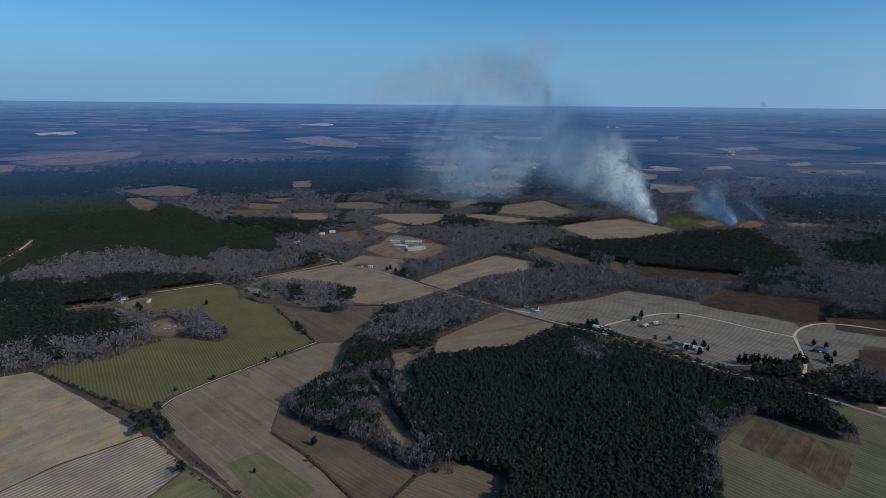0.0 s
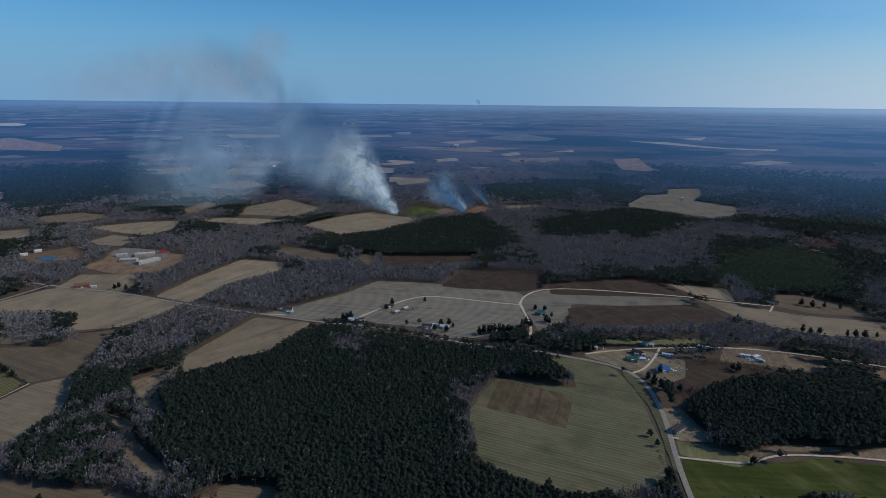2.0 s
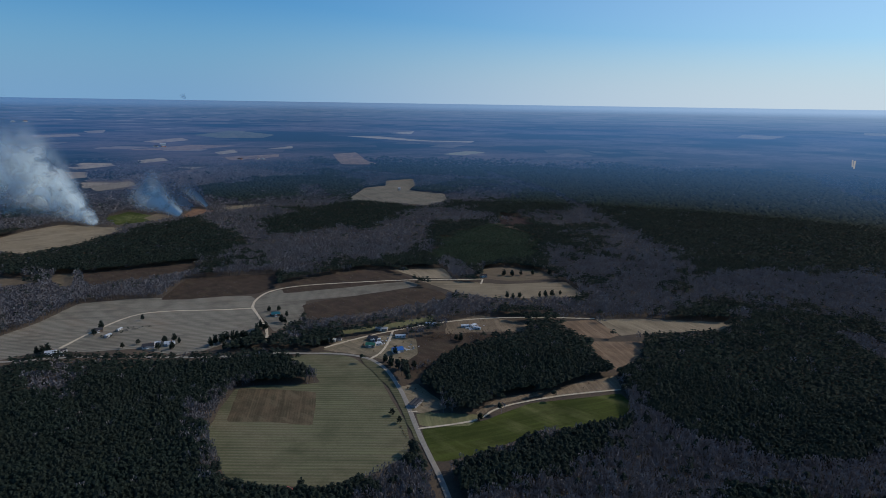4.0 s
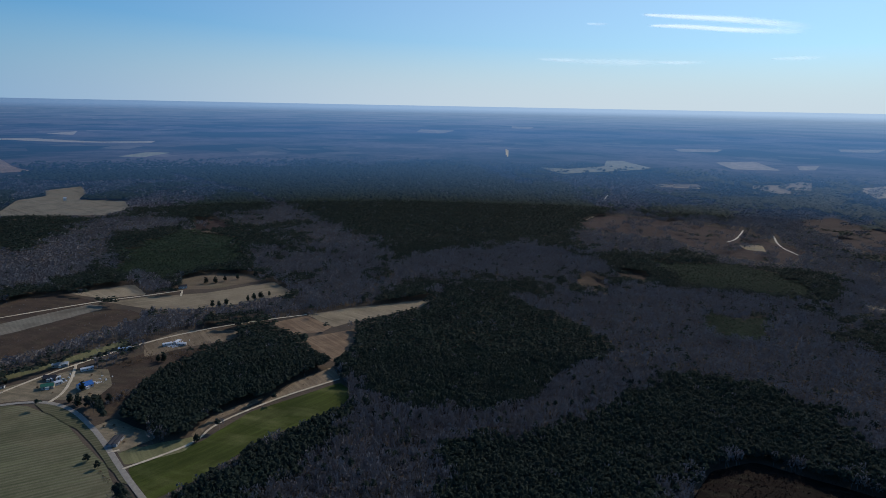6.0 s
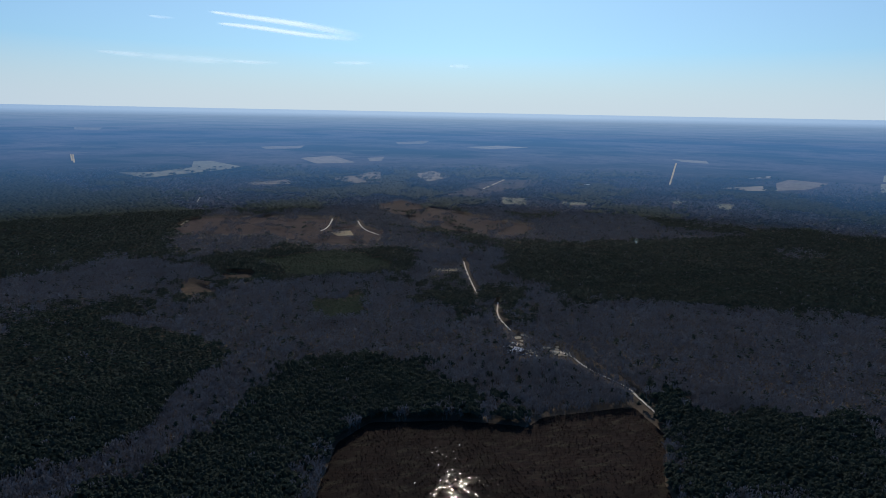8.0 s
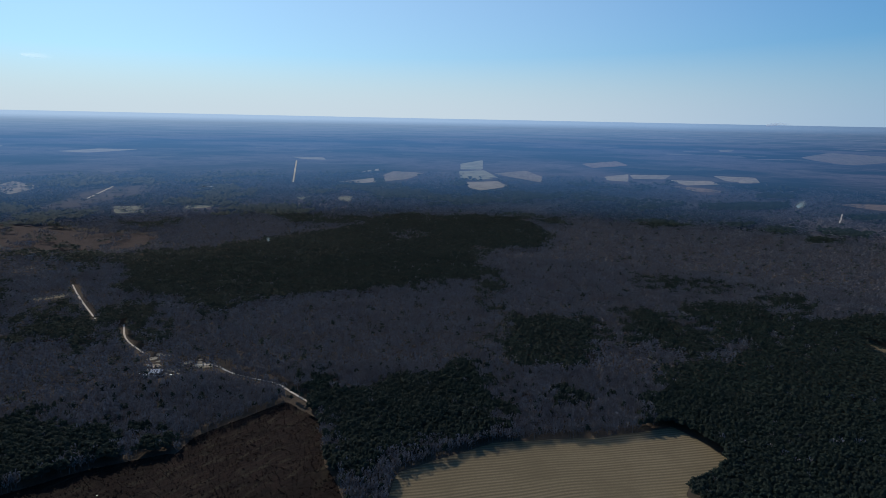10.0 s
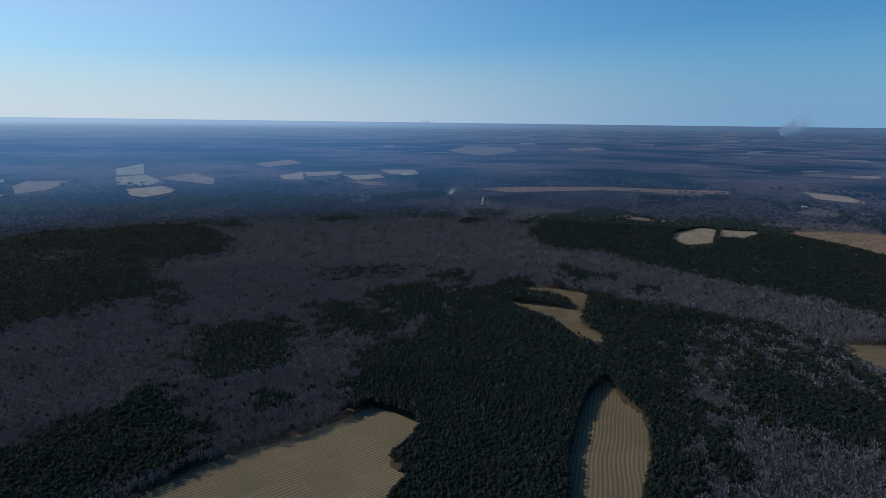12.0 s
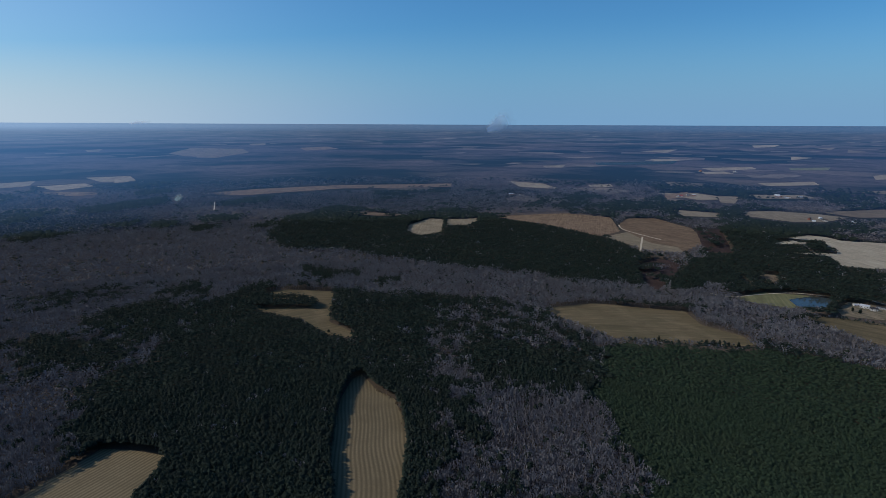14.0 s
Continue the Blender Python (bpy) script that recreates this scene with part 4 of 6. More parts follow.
road("ditch", 4, [(-512, 702), (-447, 663), (-378, 623), (-305, 583)])
road("ditch", 3.5, [(-299, 980), (-241, 886), (-195, 819)])
road("ditch", 5, [(-168, 983), (-108, 983)])
road("ditch", 4, [(-194, 815), (-238, 755), (-279, 703)])
road("sandtrack", 6, [(-35, -2720), (-29, -2521)])
road("sandtrack", 8, [(3597, 488), (3395, 460)])

wood("y", [(-2085, 2480), (-1379, 2462), (-854, 1932), (-426, 1403), (-294, 1210), (-391, 1100), (-536, 1004), (-702, 893), (-778, 828)])
wood("h", [(-870, 1039), (-823, 1060), (-798, 1183), (-737, 1283), (-555, 1233), (-313, 1266), (-290, 1145), (-395, 1111), (-604, 1141), (-751, 1045)])
wood("p", [(-823, 1060), (-598, 1129), (-395, 1111), (-526, 1005), (-735, 879)])
wood("p", [(-821, 929), (-622, 984), (-424, 798), (-501, 717), (-615, 679)])
wood("y", [(-1493, 1980), (-788, 1779), (-311, 1256), (-441, 1249), (-827, 1228), (-1095, 1264)])
wood("h", [(-1678, 2778), (-1181, 2339), (-757, 2126), (-403, 2156), (-323, 1718), (-624, 1743), (-1236, 2198)])
wood("h", [(541, 2963), (2391, 3328), (920, 1072), (596, 1256), (579, 1541), (559, 1874)])
wood("p", [(287, 1523), (592, 1577), (805, 1426), (729, 1240), (459, 1204), (265, 1395)])
wood("p", [(605, 1615), (825, 1668), (770, 1315), (600, 1190)])
wood("h", [(-141, 809), (-90, 948), (85, 956), (63, 900), (-14, 836), (-85, 811)])
wood("p", [(-143, 798), (-86, 816), (73, 914), (-14, 832), (-28, 769), (-80, 755), (-122, 785)])
wood("m", [(-184, 627), (-128, 731), (-78, 733), (-58, 639), (-71, 558), (-103, 543), (-142, 567)])
wood("h", [(-540, 1349), (-336, 1361), (-275, 1125), (-395, 1111), (-454, 1124)])
wood("h", [(-890, 2385), (-528, 2358), (-355, 1892), (-564, 1877), (-795, 2123)])
wood("h", [(-376, 1418), (-217, 1440), (-138, 1218), (-232, 1222)])
wood("h", [(-192, 1263), (-129, 1373), (132, 1388), (202, 1325), (60, 1228), (-42, 1137)])
wood("h", [(-61, 1079), (92, 1185), (380, 1245), (320, 1072), (196, 1006), (96, 971), (-90, 948)])
wood("p", [(839, 1490), (1330, 1586), (1087, 1282), (779, 1266)])
wood("p", [(-62, 605), (-49, 725), (2, 764), (154, 862), (213, 830), (319, 730), (367, 661), (328, 606), (276, 575), (231, 486), (197, 382), (28, 377), (36, 454), (29, 504), (-13, 512), (-28, 554)])
wood("h", [(268, 598), (322, 625), (308, 588), (262, 542), (238, 495), (244, 532)])
wood("h", [(175, 801), (228, 824), (207, 726), (180, 717)])
wood("h!", [(-374, 1094), (-274, 1099), (-171, 1050), (-159, 943), (-221, 954), (-293, 1011)])
wood("p!", [(-209, 1069), (-171, 1050), (-163, 971), (-189, 985)])
wood("p!", [(-304, 1072), (-278, 1073), (-250, 998), (-276, 1003)])
wood("h", [(-396, 949), (-418, 933), (-441, 866), (-370, 800), (-307, 792)])
wood("p", [(371, 683), (416, 655), (404, 542), (372, 571), (346, 607)])
wood("h", [(273, 579), (297, 585), (234, 469), (222, 474)])
wood("p", [(481, 479), (547, 536), (642, 536), (729, 482), (800, 422), (609, 329), (520, 358), (473, 382), (461, 421)])
wood("h", [(526, 563), (601, 593), (764, 508), (695, 496), (593, 536)])
wood("h", [(444, 700), (542, 684), (680, 634), (860, 497), (908, 479), (773, 644), (618, 689), (519, 724)])
wood("p", [(706, 445), (764, 392), (685, 317), (554, 319), (479, 359), (479, 452), (517, 505)])
wood("p", [(391, 332), (435, 313), (574, 244), (551, 220), (405, 255), (352, 300)])
wood("p", [(756, 316), (811, 312), (959, 241), (996, 96), (871, -59), (770, -16), (619, 48), (596, 112), (587, 202), (664, 282)])
wood("p", [(1258, 1158), (1375, 1054), (1266, 797), (1044, 630), (960, 768), (1027, 948)])
wood("p", [(2375, 1951), (3178, 652), (2461, 185), (1542, 232), (1417, 556), (2026, 1123)])
wood("p", [(2374, 606), (2396, 66), (1928, -81), (1592, 48), (1517, 398)])
wood("p", [(540, 123), (566, 42), (659, -47), (782, -127), (712, -274), (577, -298), (580, -149), (498, -80), (383, -41), (416, 101)])
wood("p", [(1441, -58), (1365, -512), (1160, -437), (1174, -111)])
wood("p", [(1330, -719), (1203, -1474), (845, -1235), (927, -798), (1117, -673)])
wood("p", [(440, -891), (307, -972), (251, -747), (353, -712)])
wood("p", [(159, -2048), (-177, -2318), (-93, -2091), (149, -1934)])
wood("p", [(-258, -2274), (-1039, -1998), (-1052, -1403), (-1047, -1169), (-813, -1020), (-528, -1294), (-221, -1706)])
wood("p", [(-1608, -1519), (-1801, -1446), (-1496, -938), (-1237, -768), (-956, -873), (-1012, -1055)])
wood("p", [(105, -896), (-83, -1290), (-521, -992), (-536, -727), (-416, -575), (-335, -631), (-304, -742), (-310, -838), (-139, -376), (102, -468), (171, -805)])
wood("m", [(-282, -876), (-472, -898), (-536, -727), (-403, -556), (-314, -622), (-304, -742)])
wood("m", [(-304, -742), (-335, -631), (-415, -580), (-373, -459), (-372, -368), (-316, -308), (-184, -358), (-265, -550)])
wood("h", [(-418, -1218), (-608, -1038), (-882, -900), (-862, -630), (-860, -510), (-978, -587), (-930, -694), (-957, -918), (-704, -1086), (-404, -1340)])
wood("p!", [(-23, -1194), (-95, -1188), (-170, -1148), (-182, -1111), (-178, -1086), (-60, -1130), (-21, -1137)])
wood("p!", [(-47, -1077), (-133, -1005), (-146, -935), (-102, -842), (-12, -876), (-31, -1028)])
wood("y", [(-540, -733), (-647, -685), (-782, -604), (-847, -511), (-878, -408), (-529, -226), (-318, -307), (-384, -455), (-403, -556)])
wood("p", [(-1901, 2547), (-1463, 2618), (-1502, 3063), (-1141, 3253), (-583, 3508), (-480, 2580), (-757, 2186), (-966, 2298), (-1062, 2422), (-1297, 2311), (-1261, 2064), (-1561, 2074)])
wood("p", [(-771, 2770), (-583, 3508), (-261, 3500), (-172, 3058), (130, 2869), (121, 2664), (-2, 2548), (-246, 2636), (-364, 2441), (-629, 2412)])
wood("y", [(-1561, 2074), (-1287, 2109), (-814, 1724), (-484, 1602), (-378, 1326), (-555, 1390), (-777, 1487), (-996, 1495), (-1144, 1500)])
wood("y", [(-956, 1242), (-1025, 1451), (-781, 1494), (-520, 1443), (-374, 1310), (-509, 1335), (-712, 1358), (-783, 1320), (-855, 1273)])
wood("h", [(-837, 1093), (-839, 1248), (-735, 1351), (-622, 1275), (-458, 1197), (-424, 1199), (-421, 1261), (-325, 1266), (-322, 1204), (-386, 1116), (-489, 1131), (-619, 1171), (-670, 1102), (-690, 1063)])
wood("h", [(-872, 2020), (-559, 2136), (-423, 1881), (-685, 1820)])
wood("h", [(858, 1553), (975, 1633), (1033, 1434), (694, 938), (668, 993), (713, 1171)])
wood("p", [(907, 1489), (1115, 1554), (914, 1260), (834, 1299)])
wood("p", [(1134, 2279), (1534, 2172), (1310, 1841), (1078, 1874), (1060, 2010)])
wood("p", [(2288, 2624), (2457, 2302), (2665, 2002), (2320, 1775), (2043, 1849), (1927, 2085), (2011, 2332)])
wood("p", [(1419, 2332), (1671, 2191), (1739, 1951), (1567, 1920), (1322, 2176)])
wood("y", [(1116, 994), (1366, 1025), (1325, 846), (1122, 700), (945, 766), (975, 886)])
wood("p", [(1064, 1672), (1216, 1522), (1467, 1306), (1262, 1324), (1082, 1455)])
wood("h", [(936, 1220), (1204, 1093), (945, 925), (791, 964)])
wood("p", [(2122, 799), (2452, 483), (2125, 279), (1986, 155), (1669, 250), (1706, 474), (1850, 694)])
wood("p", [(1450, 524), (1563, 232), (1487, 219), (1235, 394)])
wood("p", [(2510, 1546), (2627, 1132), (2502, 923), (2136, 1156), (2242, 1380)])
wood("h", [(856, -104), (908, -252), (814, -428), (673, -356), (669, -289), (833, -164)])
wood("y", [(1372, -139), (1409, -338), (1286, -425), (1170, -374), (1194, -195)])
wood("y", [(1023, -184), (1029, -287), (938, -271), (933, -185)])
wood("p", [(1279, -727), (948, -1012), (967, -1664), (607, -1077), (731, -869), (904, -637), (1092, -597)])
wood("h", [(783, -555), (597, -1061), (393, -728), (448, -511), (580, -549), (693, -543)])
wood("p", [(452, -467), (375, -700), (281, -546), (343, -389)])
wood("h", [(710, -1755), (631, -2242), (388, -2865), (-196, -3100), (-658, -3105), (-549, -2531), (-232, -2197), (-109, -1598), (145, -1186), (340, -1082), (496, -916), (551, -1297)])
wood("p", [(1118, -1676), (1042, -1841), (874, -1854), (732, -1717), (645, -1479), (728, -1346), (937, -1403), (1086, -1506)])
wood("m", [(349, -1312), (196, -1366), (99, -1361), (157, -1266), (305, -1196)])
wood("p", [(579, -2097), (488, -2185), (352, -2103), (470, -1950)])
wood("p", [(315, -2228), (209, -2321), (229, -2164)])
wood("p", [(183, -2263), (91, -2289), (101, -2134), (170, -2118)])
wood("p", [(57, -2134), (-36, -2140), (-20, -2004), (59, -1990)])
wood("p", [(20, -2357), (-125, -2357), (-104, -2230), (-1, -2195)])
wood("p", [(-35, -2664), (-285, -2827), (-250, -2627), (-55, -2575)])
wood("p", [(-112, -2005), (-231, -2185), (-185, -1987)])
wood("p", [(451, -2654), (148, -2878), (156, -2676), (401, -2503)])
wood("p", [(-249, -2207), (-537, -2471), (-355, -1555), (-183, -1639), (-161, -1854)])
wood("h", [(-115, -1274), (-350, -1162), (-577, -1103), (-900, -889), (-928, -724), (-965, -589), (-869, -526), (-826, -641), (-831, -696), (-828, -815), (-719, -914), (-519, -989), (-275, -1144)])
wood("m", [(-351, -993), (-519, -989), (-562, -861), (-459, -779), (-372, -839)])
wood("p", [(-362, -815), (-512, -707), (-420, -588), (-341, -644), (-317, -713)])
wood("h", [(-295, -732), (-333, -629), (-418, -572), (-388, -488), (-359, -399), (-353, -381), (-230, -428), (-255, -502), (-294, -627)])
wood("p", [(-1548, -1508), (-1847, -1647), (-1829, -1427), (-1500, -1234), (-1420, -1098), (-1442, -952), (-1233, -765), (-1179, -932), (-1068, -921), (-1188, -1112), (-1364, -1283)])
wood("p!", [(-910, -995), (-1112, -1154), (-1244, -1148), (-915, -920), (-861, -940)])
wood("p", [(-1428, -2104), (-1697, -2164), (-1722, -1947), (-1488, -1926)])
wood("h", [(-617, 777), (-578, 789), (-510, 714), (-524, 688), (-551, 687)])
wood("h", [(-555, 790), (-481, 814), (-382, 830), (-421, 774), (-499, 715)])

bottomland(45, [(537, 204), (554, 140), (585, 69), (634, 15), (699, -24), (798, -90), (917, -34), (1032, 108)])
bottomland(40, [(536, 227), (566, 151), (580, 70), (651, 24), (753, -21)])
bottomland(35, [(2291, 1750), (2075, 1253), (1492, 668)])


# ---- woods ----
rng = np.random.default_rng(7)


def pine_form(boughs, seed):
    """A pine one unit high: tiers of separate drooping boughs with gaps, up to a blunt top."""
    r = np.random.default_rng(seed)
    v, f = [], []
    tiers = len(boughs)
    for t, count in enumerate(boughs):
        q = t / max(1, tiers - 1)
        low, high, wide = 0.68 + 0.22 * q, 0.80 + 0.18 * q, 0.35 - 0.14 * q
        for k in range(count):
            a = 2 * math.pi * (k + 0.4 * t) / count + r.uniform(-0.3, 0.3)
            half = math.pi / count * r.uniform(0.8, 1.25)
            z = low + r.uniform(-0.06, 0.05)
            f.append((len(v), len(v) + 1, len(v) + 2))
            v.append((*r.uniform(-0.04, 0.04, 2), high + r.uniform(-0.04, 0.03)))
            for side in (-half, half):
                reach = wide * r.uniform(0.75, 1.3)
                v.append((reach * math.cos(a + side), reach * math.sin(a + side), z + r.uniform(-0.03, 0.03)))
    return np.array(v), np.array(f)


def bare_form(sprays, seed):
    """A leafless broadleaf tree one unit high: stem and a rounded head of fine radiating twig fans."""
    r = np.random.default_rng(seed)
    v, f = [], []

    def tri(a, b, c):
        f.append((len(v), len(v) + 1, len(v) + 2))
        v.extend((a, b, c))

    tri((-0.014, 0, -0.02), (0.014, 0, -0.02), (0, 0, 0.75))
    size = 0.26 / math.sqrt(sprays)
    for k in range(sprays):
        a, z = k * 2.4 + r.uniform(-0.5, 0.5), 0.36 + 0.5 * (k + r.random()) / sprays
        wide = 0.26 * math.sqrt(max(0.08, 1 - ((z - 0.52) / 0.42) ** 2)) * r.uniform(0.45, 1.0)
        face = r.uniform(0, 6.283)
        across = np.array((math.cos(face), math.sin(face), 0)) * size * r.uniform(0.5, 1.1)
        root = np.array((math.cos(a) * wide * 0.7, math.sin(a) * wide * 0.7, z))
        tip = np.array((math.cos(a) * wide, math.sin(a) * wide, min(1.0, z + r.uniform(0.1, 0.2))))
        tri(tuple(root), tuple(tip + across), tuple(tip - across))
    return np.array(v), np.array(f)


def clump_form(sides, seed):
    """The crowns of a distant tree or small group."""
    r = np.random.default_rng(seed)
    v = [(0, 0, 1.0)]
    for k in range(sides):
        a = 2 * math.pi * k / sides + r.uniform(-0.2, 0.2)
        q = r.uniform(0.36, 0.62)
        v.append((q * math.cos(a), q * math.sin(a), r.uniform(0.3, 0.65)))
    return np.array(v), np.array([(0, 1 + k, 1 + (k + 1) % sides) for k in range(sides)])


def plant(name, label, p, height, width, forms, mat, lift=0.0):
    """One stand of trees as one mesh."""
    if not len(p):
        return None
    which = rng.integers(0, len(forms), len(p))
    turn = rng.uniform(0, 6.283, len(p))
    co, tri, at = [], [], 0
    for k, (v, f) in enumerate(forms):
        s = np.where(which == k)[0]
        c, q = np.cos(turn[s])[:, None], np.sin(turn[s])[:, None]
        w, h = width[s][:, None], height[s][:, None]
        x = (v[:, 0] * c - v[:, 1] * q) * w + p[s, 0][:, None]
        y = (v[:, 0] * q + v[:, 1] * c) * w + p[s, 1][:, None]
        z = v[:, 2] * h + ground_z(p[s, 0], p[s, 1])[:, None] + lift
        co.append(np.stack([x, y, z], -1).reshape(-1, 3))
        tri.append((f[None] + (at + len(v) * np.arange(len(s)))[:, None, None]).reshape(-1, 3))
        at += len(v) * len(s)
    return tagged(triangles_object(name, np.concatenate(co), np.concatenate(tri), mat), label, "woodland", kind="stuff")


GRADIENT = np.random.default_rng(3).uniform(0, 2 * math.pi, 4096)


def far_noise(p, scale, seed):
    """Smooth lattice noise over the plan, about -1 to 1."""
    q = p / scale
    cell = np.floor(q).astype(np.int64)
    u = q - cell
    ease = u * u * u * (u * (u * 6 - 15) + 10)

    def corner(i, j):
        key = ((cell[:, 0] + i) * 374761393 + (cell[:, 1] + j) * 668265263 + int(seed * 97) * 2147483647) & 0x7FFFFFFF
        key = ((key ^ (key >> 13)) * 1274126177) & 0x7FFFFFFF
        turn = GRADIENT[(key ^ (key >> 16)) & 4095]
        return np.cos(turn) * (u[:, 0] - i) + np.sin(turn) * (u[:, 1] - j)

    low = corner(0, 0) + ease[:, 0] * (corner(1, 0) - corner(0, 0))
    high = corner(0, 1) + ease[:, 0] * (corner(1, 1) - corner(0, 1))
    return 1.3 * (low + ease[:, 1] * (high - low))


def spots(r0, r1, step):
    k = int(r1 / step) + 1
    g = np.stack(np.meshgrid(np.arange(-k, k + 1), np.arange(-k, k + 1)), -1).reshape(-1, 2).astype(float)
    g[:, 0] += 0.5 * (g[:, 1] % 2)
    g = (g + rng.uniform(-0.38, 0.38, g.shape)) * step
    d = np.hypot(g[:, 0], g[:, 1])
    az = np.degrees(np.arctan2(g[:, 0], g[:, 1]))
    seen = ~((az > -114) & (az < -44))
    keep = (d >= r0) & (d < r1) & (seen | (rng.random(len(g)) < 0.1))
    return g[keep]


def line_distance(p, line):
    best = np.full(len(p), 1e9)
    for (x0, y0), (x1, y1) in zip(line, line[1:]):
        d = np.array([x1 - x0, y1 - y0], float)
        t = np.clip(((p - (x0, y0)) @ d) / max(d @ d, 1e-6), 0, 1)
        best = np.minimum(best, np.hypot(*(p - (x0, y0) - t[:, None] * d).T))
    return best


def cover(p, tall):
    """What grows at each point: '' open, p pine, h hardwood, m mixed, y young pine."""
    kind = np.full(len(p), "h", dtype="<U1")
    az = np.degrees(np.arctan2(p[:, 0], p[:, 1]))
    bare = np.where((az > 75), 0.2, 0.05) + np.where(az < -150, 0.2, 0)
    n = far_noise(p * (1, 1), 330, 3.0) + 0.45 * far_noise(p, 90, 8.0)
    kind[n > bare + 0.02] = "p"
    kind[np.abs(n - bare) < 0.1] = "m"
    forced = np.zeros(len(p), bool)
    ragged = p + 26 * np.stack([far_noise(p, 38, 11.0), far_noise(p, 38, 14.0)], -1) + rng.normal(0, 6.5, p.shape)
    for k, poly in WOODS:
        s = inside(p if k.endswith("!") else ragged, poly)
        kind[s] = k[0]
        if k.endswith("!"):
            forced |= s
        else:
            forced &= ~s
    for w, line in STREAMS:
        kind[line_distance(p, line) < w / 2 * (1 + 0.8 * far_noise(p, 40, 1.0))] = "h"
    stray = rng.random(len(p))
    kind[(kind == "p") & (stray < 0.02) & ~forced] = "h"
    kind[(kind == "h") & (stray > 0.965)] = "p"
    mixed = kind == "m"
    kind[mixed] = np.where(far_noise(p[mixed], 24, 6.0) + rng.normal(0, 0.12, mixed.sum()) > -0.04, "p", "h")
    top = p * (H / (H - tall))
    open_land = np.zeros(len(p), bool)
    ragged_growth = far_noise(p, 55, 21.0) + 0.5 * far_noise(p, 18, 23.0)
    for k, poly in FIELDS:
        here = inside(p, poly) | inside(top, poly)
        if k in ("cut_red", "tan_green", "scrub_tan", "sand"):  # far clearings keep stray growth
            here &= (ragged_growth < (0.3 if k == "cut_red" else 0.12)) | (np.hypot(p[:, 0], p[:, 1]) < 1300)
        open_land |= here
    open_land &= ~forced
    for w, line in LANES:
        q = np.array(line)
        s = np.where((p[:, 0] > q[:, 0].min() - 60) & (p[:, 0] < q[:, 0].max() + 60) & (p[:, 1] > q[:, 1].min() - 60) & (p[:, 1] < q[:, 1].max() + 60))[0]
        if len(s):
            open_land[s] |= (line_distance(p[s], line) < w * 0.5 + (9.0 if w == 5.4 else 5.0)) | (line_distance(top[s], line) < w * 0.5 + 2.5)
    kind[open_land] = ""
    return kind


PINES = [pine_form((5, 4, 4), k) for k in range(8)]
PINES_MID = [pine_form((5, 3), 20 + k) for k in range(6)]
BARES = [bare_form(22, 40 + k) for k in range(8)]
BARES_HALF = [bare_form(12, 50 + k) for k in range(6)]
BARES_MID = [bare_form(7, 60 + k) for k in range(6)]
BARES_FAR = [bare_form(6, 70 + k) for k in range(6)]
CLUMPS = [clump_form(5, 80 + k) for k in range(5)]

BELTS = ((170, 780, 3.6, PINES, BARES, 1.05, 1.5), (780, 1450, 5.9, PINES_MID, BARES_HALF, 1.4, 1.1), (1450, 2100, 8.6, PINES_MID, BARES_MID, 1.9, 1.1))
for r0, r1, step, pf, bf, wide, room in BELTS:
    p = spots(r0, r1, step)
    kind = cover(p, 11.0)
    lowland = far_noise(p, 60, 5.0)
    for k, name, label, forms, mat, lo, hi, thin in (
            ("p", "pine_wood", "dense dark green pine stand", pf, PINE, 12.5, 16.5, 1.0),
            ("y", "young_pine_wood", "even planted stand of young green pines", pf, YOUNG, 8.5, 10.5, 1.0),
            ("h", "hardwood_wood", "leafless grey hardwood stand", bf, TWIG, 11, 17, 1 / room)):
        pick = (kind == k) & (rng.random(len(p)) < thin)
        s = p[pick]
        h = rng.uniform(lo, hi, len(s)) * (1 + 0.18 * lowland[pick])
        plant(name, label, s, h, (16 if k == "h" else 10.2) * rng.uniform(0.75, 1.2, len(s)) * wide, forms, mat)
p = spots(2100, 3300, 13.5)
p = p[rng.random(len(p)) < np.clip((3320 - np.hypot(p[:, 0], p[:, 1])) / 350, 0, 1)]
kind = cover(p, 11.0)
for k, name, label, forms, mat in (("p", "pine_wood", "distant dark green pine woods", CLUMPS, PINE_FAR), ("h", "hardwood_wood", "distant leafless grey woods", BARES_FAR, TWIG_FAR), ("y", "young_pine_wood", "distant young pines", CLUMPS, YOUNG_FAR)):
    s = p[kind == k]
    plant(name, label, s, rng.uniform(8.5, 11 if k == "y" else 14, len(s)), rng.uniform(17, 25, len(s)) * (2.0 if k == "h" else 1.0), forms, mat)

# ---- hedges, ditch brush and wood edges ----
BUSHES = [clump_form(6, 120 + k) for k in range(5)]
HEDGE_SPOTS = {"mix": [], "brush": [], "bare": []}


def hedge(kind, low, high, width, line):
    """Gathers shrubs and small trees along a line of the plan."""
    for (x0, y0), (x1, y1) in zip(line, line[1:]):
        run = math.hypot(x1 - x0, y1 - y0)
        for _ in range(int(run * (0.35 + width * 0.10))):
            t, off = rng.random(), rng.normal(0, 0.32) * width
            if rng.random() < 0.25:
                continue
            x = x0 + (x1 - x0) * t - (y1 - y0) / run * off
            y = y0 + (y1 - y0) * t + (x1 - x0) / run * off
            HEDGE_SPOTS[kind].append((x, y, 1.2 * (low + (high - low) * rng.random() ** 1.8)))


